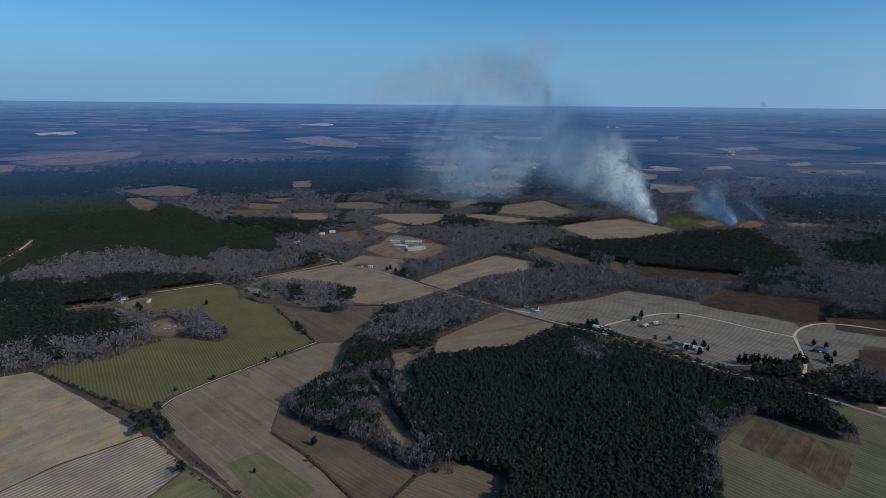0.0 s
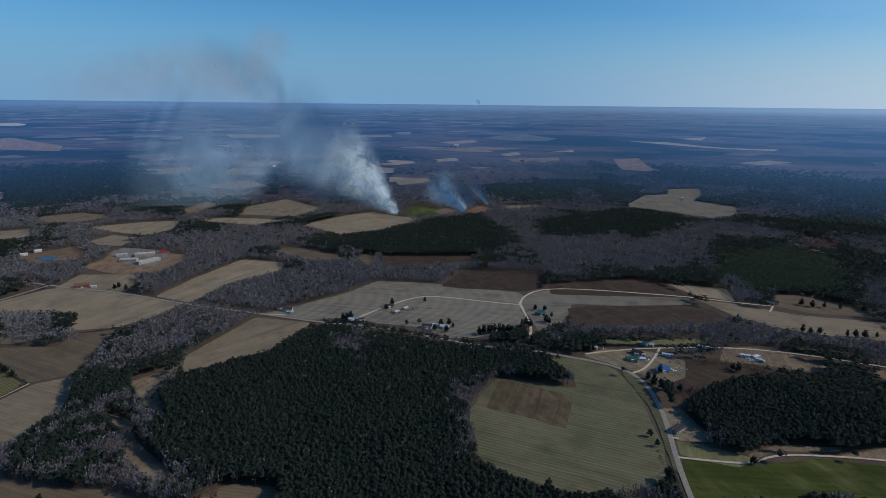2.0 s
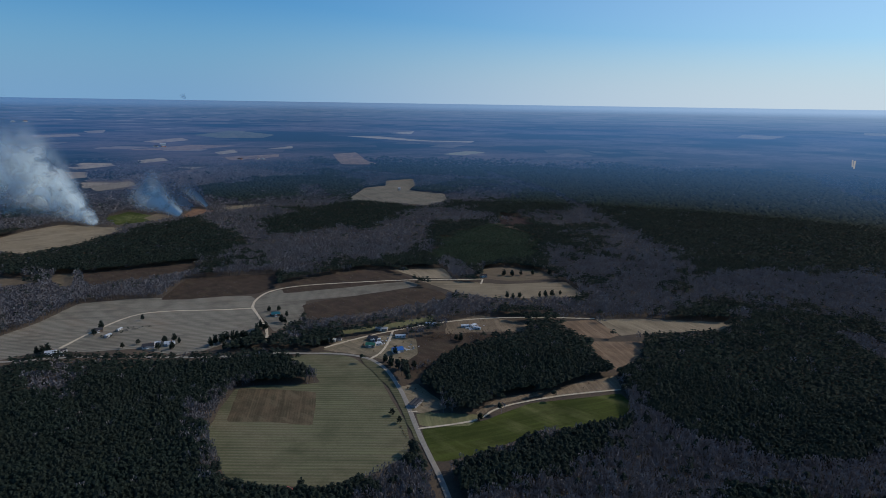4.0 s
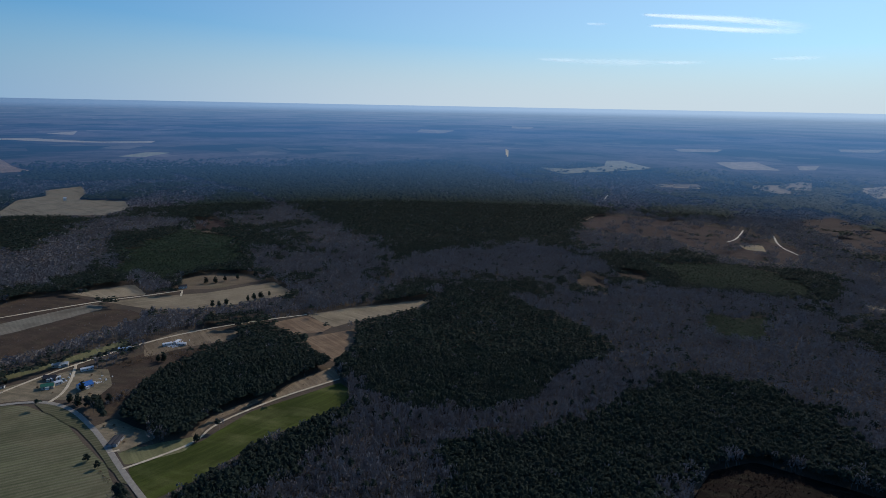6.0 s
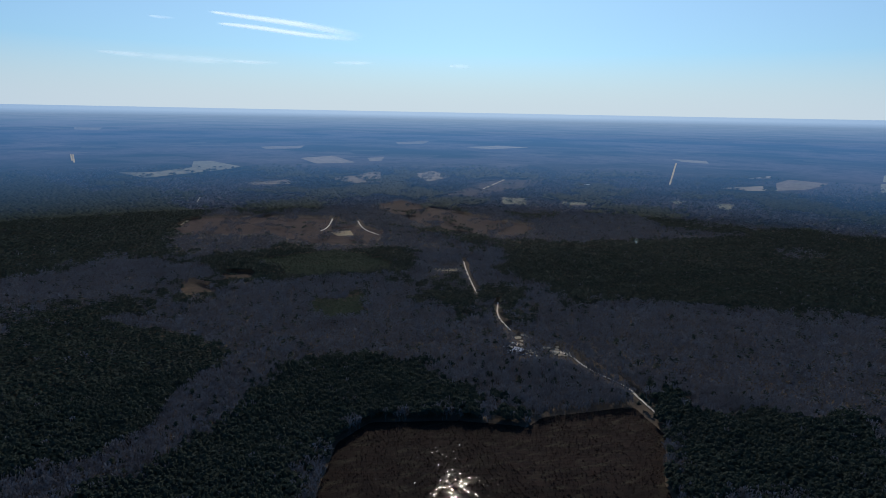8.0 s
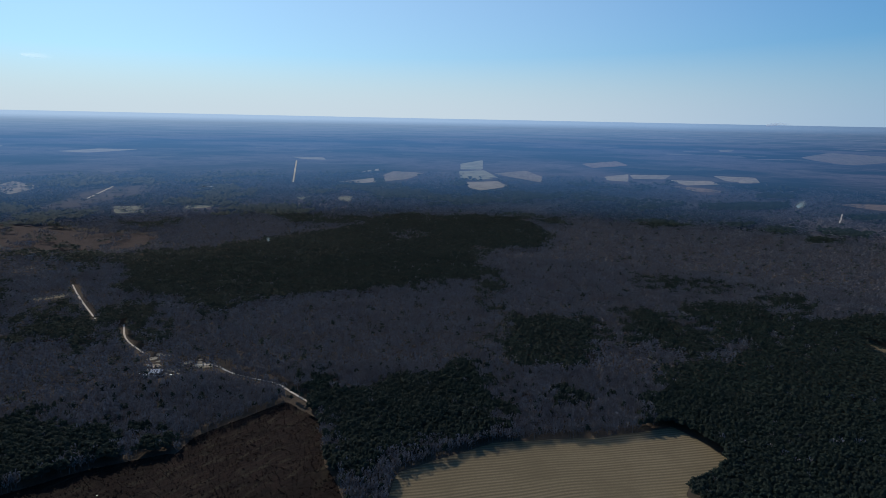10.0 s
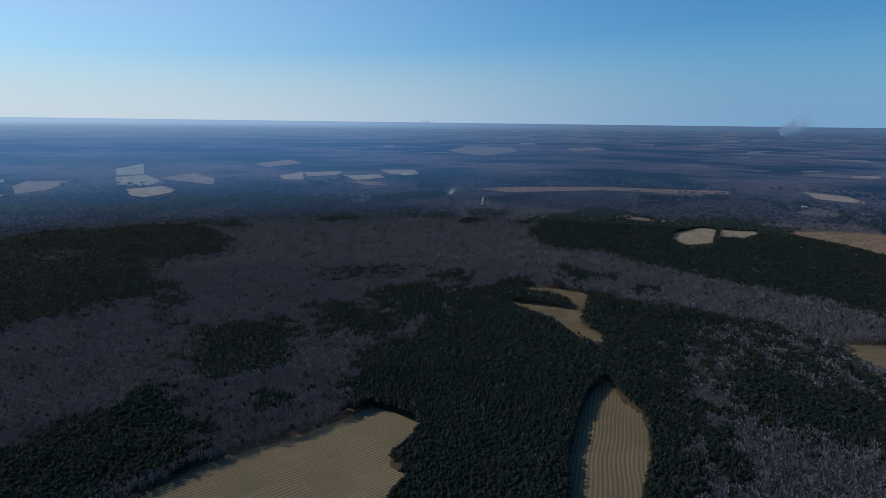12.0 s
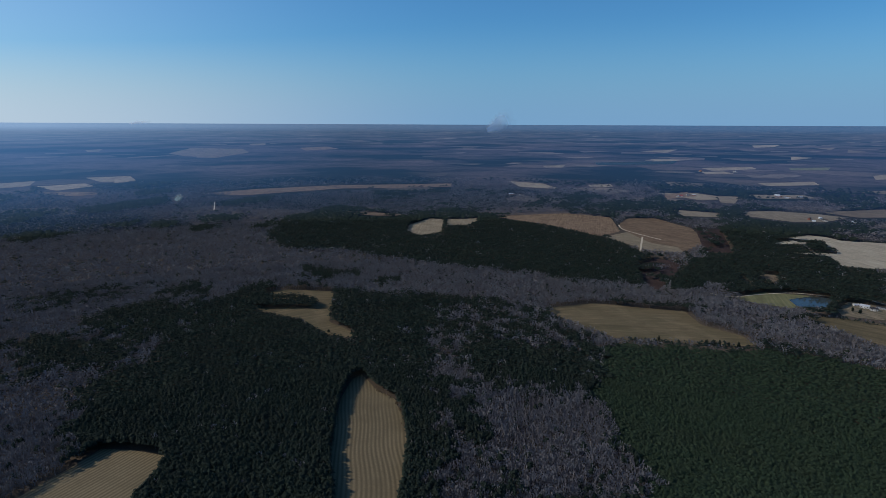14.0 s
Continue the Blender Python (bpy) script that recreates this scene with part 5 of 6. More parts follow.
hedge("mix", 3.0, 4.5, 2.2, [(-516, 705), (-448, 665), (-379, 625), (-305, 583)])
hedge("brush", 0.8, 2.4, 2.2, [(-309, 562), (-247, 504), (-208, 473), (-168, 441)])
hedge("brush", 1.0, 2.6, 2.6, [(-302, 574), (-241, 516), (-199, 482), (-162, 449)])
hedge("bare", 2.5, 5.0, 4, [(-255, 493), (-246, 499), (-237, 506)])
hedge("brush", 1, 2.5, 9, [(-137, 520), (-129, 515), (-122, 508)])
hedge("brush", 0.8, 2.2, 3.0, [(-184, 569), (-136, 526), (-104, 489), (-77, 454)])
hedge("brush", 0.8, 2.4, 3.0, [(-30, 498), (-50, 460)])
hedge("mix", 1.5, 4.0, 2.0, [(-194, 817), (-225, 763), (-258, 725), (-279, 703)])
hedge("mix", 1.5, 4.5, 2.0, [(-301, 977), (-241, 886), (-195, 821)])
hedge("brush", 0.8, 2.2, 3.0, [(-169, 986), (-108, 986)])
hedge("bare", 2.0, 5.5, 9.0, [(-82, 551), (-51, 527), (-18, 502), (6, 508)])
hedge("bare", 2.0, 5.0, 5.0, [(-253, 489), (-244, 498), (-235, 502)])
hedge("bare", 2.5, 6.5, 16.0, [(-509, 728), (-456, 739), (-432, 794), (-414, 816)])
hedge("brush", 0.8, 2.0, 3.0, [(-136, 526), (-126, 520)])
hedge("mix", 1, 3.5, 14, [(290, 901), (319, 905), (345, 904), (362, 899)])
hedge("brush", 0.8, 2.0, 3.0, [(414, 424), (396, 392), (377, 368), (359, 344)])
hedge("bare", 3, 6, 9, [(387, 379), (366, 353), (349, 332)])
hedge("bare", 2.5, 6.0, 14.0, [(517, 505), (552, 500), (587, 492)])
hedge("mix", 2.0, 6.0, 10.0, [(689, 512), (718, 472), (735, 443)])
hedge("brush", 0.8, 2.2, 30, [(609, 571), (650, 544), (687, 481)])
hedge("brush", 0.8, 2.0, 4.0, [(-186, -709), (-200, -665), (-194, -616), (-182, -567)])
hedge("mix", 2.0, 5.0, 8.0, [(-162, -820), (-171, -773)])
hedge("mix", 2.5, 6.0, 12.0, [(-593, -747), (-669, -708), (-740, -665)])
hedge("mix", 2.0, 6.0, 10.0, [(-969, -757), (-1021, -709), (-1059, -649)])
hedge("mix", 1.5, 4.0, 10.0, [(725, -415), (728, -450), (684, -467), (661, -486)])
for kind, share in (("mix", ((PINE, BUSHES, 0.45, 0.8), (TWIG, BARES, 0.55, 1.25))), ("brush", ((BRUSH, BUSHES, 0.7, 1.1), (TWIG, BARES, 0.3, 1.3))), ("bare", ((TWIG, BARES, 0.85, 1.3), (BRUSH, BUSHES, 0.15, 0.9)))):
    spot = np.array(HEDGE_SPOTS[kind])
    pick = rng.random(len(spot)) < share[0][2]
    for (mat, forms, _, wide), s in zip(share, (spot[pick], spot[~pick])):
        text = {"mix": "mixed shrubs and small trees along a field edge", "brush": "dry brown brush along a ditch", "bare": "grey leafless thicket at a wood edge"}[kind]
        plant("hedgerow", text, s[:, :2], s[:, 2], s[:, 2] * wide, forms, mat, 0.2)

PUDDLES = [(448, -209), (518, -198), (454, -265), (473, -159), (516, -227)]
r = random.Random(5)
PUDDLE_SPOTS = []
for (px, py), many, wide in zip(PUDDLES, (120, 9, 9, 14, 9), (19, 16, 18, 18, 16)):
    PUDDLE_SPOTS += [(px + r.gauss(0, wide), py + r.gauss(0, wide), 0.2 + 0.8 * r.random() ** 2.5, r.uniform(0, 360)) for _ in range(many)]

# brush on the clearcuts and rough clearings
SEDGE = leaf_material("russet_brush", (0.013, 0.0085, 0.007), (0.031, 0.019, 0.0145), (0.02, 0.0135, 0.0105), 12, through_light=0.1)
for kinds, step, low, high, text in ((("scrub_near",), 2.4, 0.5, 2.2, "dry brush and saplings on a clearcut"), (("scrub_dark", "cut_red", "scrub_tan"), 7.0, 0.5, 2.2, "low dry brush on cleared land"), (("yard",), 11.0, 1.0, 3.5, "shrubs in a farm yard")):
    p = spots(170, 2100, step)
    pick = np.zeros(len(p), bool)
    for k, poly in FIELDS:
        if k in kinds:
            pick |= inside(p, poly)
    for w, line in LANES:
        near = np.where(pick)[0]
        pick[near] &= line_distance(p[near], line) > w * 0.5 + 1
    if "scrub_near" in kinds:
        for px, py, size, _ in PUDDLE_SPOTS:
            pick &= np.hypot(p[:, 0] - px, p[:, 1] - py) > size + 1.4
    pick &= far_noise(p, 30, 2.0) + rng.uniform(-0.3, 0.3, len(p)) > (-0.45 if "scrub_near" in kinds else 0.0)
    s = p[pick]
    h = low + (high - low) * rng.random(len(s)) ** 2.2
    woody = rng.random(len(s)) < 0.4
    plant("brush", text, s[~woody], h[~woody], h[~woody] * 1.2, BUSHES, SEDGE if "scrub_near" in kinds else BRUSH, 0.2)
    plant("brush", text, s[woody], h[woody] * 1.5, h[woody] * 1.6, BARES_MID if "scrub_near" in kinds else BARES, SEDGE if "scrub_near" in kinds else TWIG, 0.2)

# ---- single trees ----
def part(name, co, faces, mat, parent, label="", smooth=False):
    ob = mesh_object(name, co, faces, mat, smooth)
    ob.parent = parent
    if label:
        ob["label"] = label
    return ob


def tube(points, radii, sides=6):
    v, f = [], []
    for (x, y, z), r in zip(points, radii):
        for k in range(sides):
            a = 2 * math.pi * k / sides
            v.append((x + r * math.cos(a), y + r * math.sin(a), z))
    for i in range(len(points) - 1):
        for k in range(sides):
            a, b = i * sides + k, i * sides + (k + 1) % sides
            f.append((a, b, b + sides, a + sides))
    return v, f


def join(*meshes):
    v, f = [], []
    for a, b in meshes:
        f += [tuple(i + len(v) for i in face) for face in b]
        v += list(a)
    return v, f


def tree_model(kind, seed):
    """One unit high: tapered trunk with limbs, and a crown of many small sprays with gaps."""
    r = random.Random(seed)
    tree = new(kind + "_tree")
    pieces = [tube([(0, 0, -0.02), (0.01, 0, 0.3), (0.0, 0.015, 0.65), (0.01, 0, 0.92)], (0.03, 0.024, 0.015, 0.004))]
    v, f = [], []
    for k in range(16):
        q = k / 16
        a, z = k * 2.4 + r.uniform(-0.3, 0.3), 0.24 + 0.66 * q
        reach = (0.27 if kind == "pine" else 0.33) * (1 - 0.65 * q ** 1.6) * r.uniform(0.7, 1.15)
        tip = (reach * math.cos(a), reach * math.sin(a), z + (0.03 if kind == "pine" else 0.12))
        pieces.append(tube([(0, 0, z), (tip[0] * 0.5, tip[1] * 0.5, z + 0.03), tip], (0.009, 0.006, 0.002), 3))
        for _ in range(16):
            c = Vector(tip) * r.uniform(0.45, 1.05) + Vector((r.gauss(0, 0.035), r.gauss(0, 0.035), r.gauss(0.015, 0.03)))
            if kind != "pine":
                c.z = z + 0.12 * r.random() + r.gauss(0, 0.02)
            u = Vector((r.gauss(0, 1), r.gauss(0, 1), r.gauss(0, 0.6))).normalized() * r.uniform(0.055, 0.1)
            w = u.cross(Vector((r.gauss(0, 1), r.gauss(0, 1), r.gauss(0, 1)))).normalized() * r.uniform(0.045, 0.085)
            n = len(v)
            v += [tuple(c - u), tuple(c + w), tuple(c + u), tuple(c - w)]
            f += [(n, n + 1, n + 2), (n, n + 2, n + 3)]
    part("trunk", *join(*pieces), BARK, tree)
    part("crown", v, f, PINE, tree, "dark green clumps of needles" if kind == "pine" else "dull evergreen leaves")
    tagged(tree, "dark green pine standing alone by fields" if kind == "pine" else "rounded evergreen oak standing in open ground", "tree", "single trees")
    return tree


MODELS = {"pine": [tree_model("pine", k) for k in range(3)], "oak": [tree_model("oak", 9 + k) for k in range(2)]}
used = {}


def single_tree(kind, x, y, h):
    h *= 1.65
    k = used.get(kind, 0)
    used[kind] = k + 1
    first = MODELS[kind][k % len(MODELS[kind])]
    wide = h * (1.0 + 0.2 * math.sin(k * 1.7))
    m = pose(x, y, float(ground_z(np.float64(x), np.float64(y))) + 0.1, 0, 0, 67 * k)
    if k < len(MODELS[kind]):
        first.matrix_basis = m
        ob = first
    else:
        ob = copy_thing(first, m)
    ob.scale = (wide, wide, h)
    return ob


single_tree("pine", 218, 898, 8)
single_tree("pine", 225, 901, 8)
single_tree("pine", 213, 903, 7)
single_tree("pine", 290, 921, 7)
single_tree("pine", 307, 941, 8)
single_tree("oak", 298, 843, 5)
single_tree("oak", 318, 841, 5)
single_tree("oak", 364, 935, 6)
single_tree("pine", 346, 821, 7)
single_tree("pine", 358, 817, 8)
single_tree("pine", 359, 805, 6)
single_tree("pine", 343, 792, 7)
single_tree("pine", 329, 804, 7)
single_tree("pine", 383, 762, 9)
single_tree("pine", 392, 766, 9)
single_tree("pine", 400, 762, 10)
single_tree("pine", 409, 766, 9)
single_tree("pine", 415, 759, 10)
single_tree("pine", 421, 758, 9)
single_tree("pine", 429, 758, 8)
single_tree("pine", 460, 770, 8)
single_tree("pine", 469, 774, 9)
single_tree("pine", 471, 765, 8)
single_tree("pine", 506, 775, 8)
single_tree("pine", 506, 766, 7)
single_tree("pine", 527, 792, 6)
single_tree("pine", 521, 832, 6)
single_tree("pine", 534, 824, 6)
single_tree("oak", -326, 588, 3)
single_tree("oak", -313, 585, 3)
single_tree("oak", -311, 592, 4)
single_tree("oak", -317, 580, 2.5)
single_tree("pine", -177, 1026, 8)
single_tree("pine", -185, 1016, 9)
single_tree("pine", -193, 1009, 8)
single_tree("pine", -173, 1043, 9)
single_tree("pine", -233, 874, 8)
single_tree("pine", -225, 862, 7)
single_tree("pine", -214, 846, 6)
single_tree("oak", -322, 656, 4)
single_tree("oak", -178, 497, 3)
single_tree("oak", -290, 690, 4)
single_tree("oak", -223, 770, 4)
single_tree("oak", -243, 747, 4)
single_tree("pine", -232, 762, 5)
single_tree("pine", -132, 1206, 7)
single_tree("pine", -126, 1216, 7)
single_tree("pine", -113, 1199, 6)
single_tree("pine", -134, 546, 7)
single_tree("oak", -246, 497, 7)
single_tree("pine", -411, 975, 6)
single_tree("pine", -517, 955, 7)
single_tree("pine", -505, 941, 7)
single_tree("pine", 636, 524, 9)
single_tree("pine", 636, 532, 6)
single_tree("pine", 507, 534, 7)
single_tree("pine", 540, 559, 8)
single_tree("pine", 511, 537, 9)
single_tree("pine", 510, 522, 8)
single_tree("pine", 513, 550, 7)
single_tree("pine", 518, 515, 8)
single_tree("pine", 525, 509, 7)
single_tree("pine", 556, 713, 7)
single_tree("pine", 540, 711, 6)
single_tree("pine", 390, 738, 8)
single_tree("pine", 400, 735, 8)
single_tree("pine", 410, 731, 9)
single_tree("pine", 420, 728, 9)
single_tree("pine", 431, 727, 9)
single_tree("pine", 438, 722, 9)
single_tree("pine", 441, 709, 9)
single_tree("pine", 530, 659, 7)
single_tree("pine", 848, 595, 8)
single_tree("pine", 865, 580, 7)
single_tree("pine", 851, 585, 7)
single_tree("pine", 894, 557, 7)
single_tree("pine", 902, 550, 8)
single_tree("pine", 914, 544, 8)
single_tree("pine", 930, 537, 6)
single_tree("pine", 802, 674, 6)
single_tree("pine", 965, 687, 8)
single_tree("pine", 974, 673, 8)
single_tree("pine", 990, 663, 7)
single_tree("pine", 1009, 648, 7)
single_tree("pine", 1034, 624, 8)
single_tree("oak", 414, 423, 5)
single_tree("pine", 478, 364, 6)
single_tree("pine", -647, -726, 6)
single_tree("pine", -704, -686, 6)
single_tree("pine", -714, -682, 6)
single_tree("pine", -721, -677, 6)
single_tree("pine", -738, -657, 7)
single_tree("oak", -733, -670, 4)
single_tree("pine", -844, -669, 8)
single_tree("pine", -839, -651, 8)
single_tree("pine", -933, -756, 8)
single_tree("pine", -920, -664, 7)
single_tree("pine", -923, -657, 7)
single_tree("pine", -916, -671, 6)
single_tree("oak", -171, -945, 4)
single_tree("pine", -1086, -727, 6)
single_tree("pine", -1086, -713, 6)
single_tree("pine", 431, 752, 8)
single_tree("pine", 439, 746, 8)
single_tree("pine", 449, 745, 8)
single_tree("pine", 407, 737, 7)
single_tree("pine", 498, 655, 7)
single_tree("pine", 485, 656, 8)
single_tree("pine", 503, 649, 7)
single_tree("pine", 275, 404, 7)
single_tree("oak", 421, 441, 5)

# ---- houses and farm buildings ----
def metal(name, a, b):
    return plain(name, a, b, 0.8, 0.45, 0.3)


ROOFS = {
    "blue": metal("blue_metal_roof", (0.05, 0.16, 0.42), (0.04, 0.12, 0.33)), "paleblue": metal("pale_blue_roof", (0.35, 0.45, 0.58), (0.28, 0.38, 0.5)),
    "silver": metal("galvanised_roof", (0.62, 0.64, 0.66), (0.48, 0.5, 0.52)), "green": metal("green_metal_roof", (0.06, 0.2, 0.13), (0.05, 0.15, 0.1)),
    "teal": metal("teal_metal_roof", (0.045, 0.17, 0.19), (0.035, 0.13, 0.15)), "red": metal("red_metal_roof", (0.34, 0.05, 0.05), (0.25, 0.04, 0.04)),
    "dark": plain("dark_shingles", (0.06, 0.06, 0.065), (0.04, 0.04, 0.045), 1.2), "redbrown": plain("brown_shingles", (0.2, 0.11, 0.08), (0.15, 0.085, 0.06), 1.2),
    "flat": plain("pale_roof_membrane", (0.44, 0.43, 0.41), (0.33, 0.32, 0.30), 0.15),
}
WALLS = {
    "white": plain("white_siding", (0.58, 0.57, 0.55), (0.47, 0.46, 0.44), 1.0), "tan": plain("tan_siding", (0.42, 0.36, 0.28), (0.35, 0.29, 0.22), 1.0),
    "brown": plain("weathered_boards", (0.2, 0.15, 0.11), (0.15, 0.11, 0.08), 1.0), "grey": plain("grey_siding", (0.3, 0.31, 0.33), (0.24, 0.25, 0.27), 1.0),
    "brick": plain("red_brick", (0.32, 0.13, 0.09), (0.25, 0.1, 0.075), 1.5),
}
GLASS = plain("dark_window_glass", (0.03, 0.035, 0.04), (0.02, 0.025, 0.03), 1.0, 0.12)
TRIM = plain("white_trim", (0.75, 0.75, 0.73), (0.65, 0.65, 0.63), 1.0)


def box(x0, y0, z0, x1, y1, z1):
    v = [(x, y, z) for z in (z0, z1) for y in (y0, y1) for x in (x0, x1)]
    return v, [(0, 2, 3, 1), (4, 5, 7, 6), (0, 1, 5, 4), (2, 6, 7, 3), (0, 4, 6, 2), (1, 3, 7, 5)]


def house(x, y, long, wide, high, turn, roof, wall, label):
    """A low building: walls with gables, an overhanging roof with thickness, door, windows and a step or chimney."""
    z = float(ground_z(np.float64(x), np.float64(y)))
    thing = new("school_building" if roof == "flat" else "house")
    a, b = long / 2, wide / 2
    if roof == "flat":
        part("wall", *box(-a, -b, -0.3, a, b, high), WALLS[wall], thing)
        part("roof", *join(box(-a - 0.4, -b - 0.4, high, a + 0.4, b + 0.4, high + 0.35), box(-a + 1, -b + 1, high + 0.35, a - 1, b - 1, high + 0.5)), ROOFS[roof], thing, "pale flat roof membrane")
        for k in range(3):
            part("roof_unit", *box(-a * 0.6 + k * a * 0.6 - 0.9, -0.8, high + 0.5, -a * 0.6 + k * a * 0.6 + 0.9, 0.8, high + 1.6), TRIM, thing)
    else:
        rise = wide * (0.28 if wide > 6 else 0.16)
        v = [(-a, -b, -0.3), (a, -b, -0.3), (a, b, -0.3), (-a, b, -0.3), (-a, -b, high), (a, -b, high), (a, b, high), (-a, b, high), (-a, 0, high + rise), (a, 0, high + rise)]
        part("wall", v, [(0, 1, 5, 4), (2, 3, 7, 6), (1, 2, 6, 9, 5), (3, 0, 4, 8, 7), (3, 2, 1, 0)], WALLS[wall], thing)
        o, drop = 0.45, 0.45 * rise / b
        slabs = []
        for s in (-1, 1):
            top = [(-a - o, 0, high + rise + 0.05), (a + o, 0, high + rise + 0.05), (a + o, s * (b + o), high - drop + 0.05), (-a - o, s * (b + o), high - drop + 0.05)]
            slab = top + [(p[0], p[1], p[2] + 0.18) for p in top]
            slabs.append((slab, [(0, 1, 2, 3), (4, 5, 6, 7), (0, 1, 5, 4), (1, 2, 6, 5), (2, 3, 7, 6), (3, 0, 4, 7)]))
        part("roof", *join(*slabs), ROOFS[roof], thing, roof + " pitched roof")
        if wall in ("brick", "white") and wide >= 8:
            part("chimney", *box(a * 0.4 - 0.4, 0.3, high, a * 0.4 + 0.4, 1.1, high + rise + 1.0), WALLS["brick"], thing)
        if wide >= 7 and roof not in ("red",):
            part("porch", *join(box(-1.8, -b - 2.0, -0.3, 1.8, -b, 0.25), box(-1.8, -b - 2.1, 2.4, 1.8, -b - 0.02, 2.55), box(-1.7, -b - 1.95, 0.25, -1.55, -b - 1.8, 2.4), box(1.55, -b - 1.95, 0.25, 1.7, -b - 1.8, 2.4)), TRIM, thing, "small white porch")
    for s in (-1, 1):
        count = max(2, int(long / 4.5))
        for k in range(count):
            c = -a + long * (k + 0.5) / count
            if s < 0 and k == count // 2:
                part("door", *box(c - 0.5, -b - 0.06, 0.0, c + 0.5, -b + 0.02, 2.05), WALLS["brown"], thing)
                continue
            y0, y1 = sorted((s * b - s * 0.02, s * b + s * 0.06))
            part("window", *box(c - 0.6, y0, 0.95, c + 0.6, y1, 2.15), GLASS, thing)
    thing.matrix_basis = pose(x, y, z + 0.8, 0, 0, turn)
    part("foundation", *box(-a + 0.1, -b + 0.1, -1.2, a - 0.1, b - 0.1, -0.3), WALLS["grey"], thing)
    return tagged(thing, label, "school" if roof == "flat" else "house")


house(548, 563, 15, 11, 3.2, -24, "blue", "white", "blue metal-roofed farm house with white walls")
house(588, 598, 14, 5, 2.8, -40, "silver", "white", "long pale mobile home with a metal roof")
house(589, 639, 18, 7, 3, -58, "silver", "tan", "long open metal-roofed farm shed")
house(535, 603, 13, 8, 3, -54, "green", "tan", "green metal-roofed house beside the lane")
house(546, 600, 8, 6, 2.8, -22, "silver", "white", "small white house in the yard")
house(554, 618, 15, 9, 3, -72, "dark", "brown", "dark-roofed house in the shade of trees")
house(656, 600, 16, 5, 2.8, -60, "paleblue", "white", "pale blue mobile home beside the dirt lane")
house(686, 557, 12, 5, 2.6, -41, "silver", "white", "white mobile home among scrap in a clearing")
house(696, 549, 9, 5, 2.6, -2, "silver", "white", "white trailer among scrap in a clearing")
house(692, 538, 11, 4, 2.5, -72, "silver", "white", "pale trailer among scrap in a clearing")
house(510, 658, 12, 6, 2.8, -53, "silver", "white", "white bungalow beside the dirt lane")
house(520, 653, 6, 4, 2.5, -54, "dark", "white", "small white shed with a dark roof")
house(454, 441, 17, 4.5, 3, 16, "dark", "grey", "long dark-roofed mobile home on a sandy lot")
house(456, 437, 17, 4.5, 3, 16, "dark", "grey", "long dark-roofed mobile home on a sandy lot")
house(139, 975, 15, 9, 3.2, -20, "dark", "white", "white farm house with a dark roof beside the woods")
house(129, 987, 10, 7, 3, 1, "dark", "white", "white outbuilding with a dark roof")
house(143, 961, 6, 4, 2.6, -9, "silver", "white", "small white shed beside a farm house")
house(225, 888, 13, 8, 3, -29, "silver", "white", "white farm house with a pale roof")
house(239, 886, 8, 6, 2.8, 10, "dark", "white", "white garage with a dark roof")
house(298, 932, 13, 9, 3, -3, "dark", "brown", "weathered brown house standing under trees")
house(301, 901, 9, 4.5, 2.8, 22, "silver", "white", "white mobile home at the edge of the field")
house(322, 915, 9, 3, 2.5, 31, "silver", "white", "narrow white trailer by the field")
house(323, 820, 15, 9, 3, -32, "dark", "white", "dark-roofed house in a grove")
house(347, 808, 13, 8, 3, -38, "silver", "white", "pale-roofed house in a grove")
house(337, 823, 7, 5, 2.6, -22, "silver", "white", "small pale shed in a grove")
house(517, 807, 13, 9, 3.2, -33, "teal", "brown", "teal metal-roofed house by the farm lane")
house(513, 811, 7, 5, 2.8, 28, "red", "brown", "small red-roofed barn by the lane")
house(-140, 1478, 24, 13, 4, 5, "flat", "tan", "flat-roofed grey school wing on a paved lot")
house(-123, 1423, 34, 15, 4.5, -13, "flat", "tan", "long flat-roofed grey school wing on a paved lot")
house(-94, 1468, 40, 18, 4.5, -2, "flat", "tan", "broad flat-roofed pale school hall on a paved lot")
house(-85, 1401, 48, 15, 4.5, 33, "flat", "tan", "long slanting flat-roofed school wing")
house(-57, 1477, 16, 10, 4, 2, "red", "brick", "small red-roofed brick school outbuilding")
house(-187, 1244, 24, 10, 4, -5, "redbrown", "brick", "red brick church hall with a brown roof")
house(-168, 1231, 8, 6, 3.4, -6, "silver", "white", "white annex of the church hall")
house(-378, 1451, 14, 9, 3.2, 25, "silver", "white", "white house among bare trees")
house(-353, 1416, 13, 8, 3.2, -6, "silver", "white", "white house among bare trees")
house(-337, 1555, 13, 8, 3.2, 12, "silver", "white", "white house by the cleared land")
house(-317, 1585, 15, 8, 3.2, 26, "silver", "white", "white house by the cleared land")
house(-514, 985, 14, 4, 2.8, 98, "silver", "white", "long white trailer beside the green crop")
house(-563, 998, 12, 7, 3, 39, "silver", "white", "white house in the wood edge")
house(-557, 977, 7, 5, 2.8, 30, "paleblue", "white", "pale blue shed in the wood edge")
house(-221, 1429, 9, 6, 3, 9, "silver", "white", "small white house among pines")
house(-88, 1174, 10, 7, 3, 14, "dark", "brown", "dark house beside the road")
house(264, 399, 22, 8, 3.5, -81, "red", "brown", "long red-roofed barn at the wood edge")
house(261, 409, 5, 3, 2.5, -63, "silver", "white", "small white shed beside the barn")
house(-929, -1024, 13, 8, 3.2, 128, "silver", "white", "white house in a cleared lot")
house(-1260, -1059, 13, 8, 3.2, 130, "red", "brown", "red-roofed house in the pines")
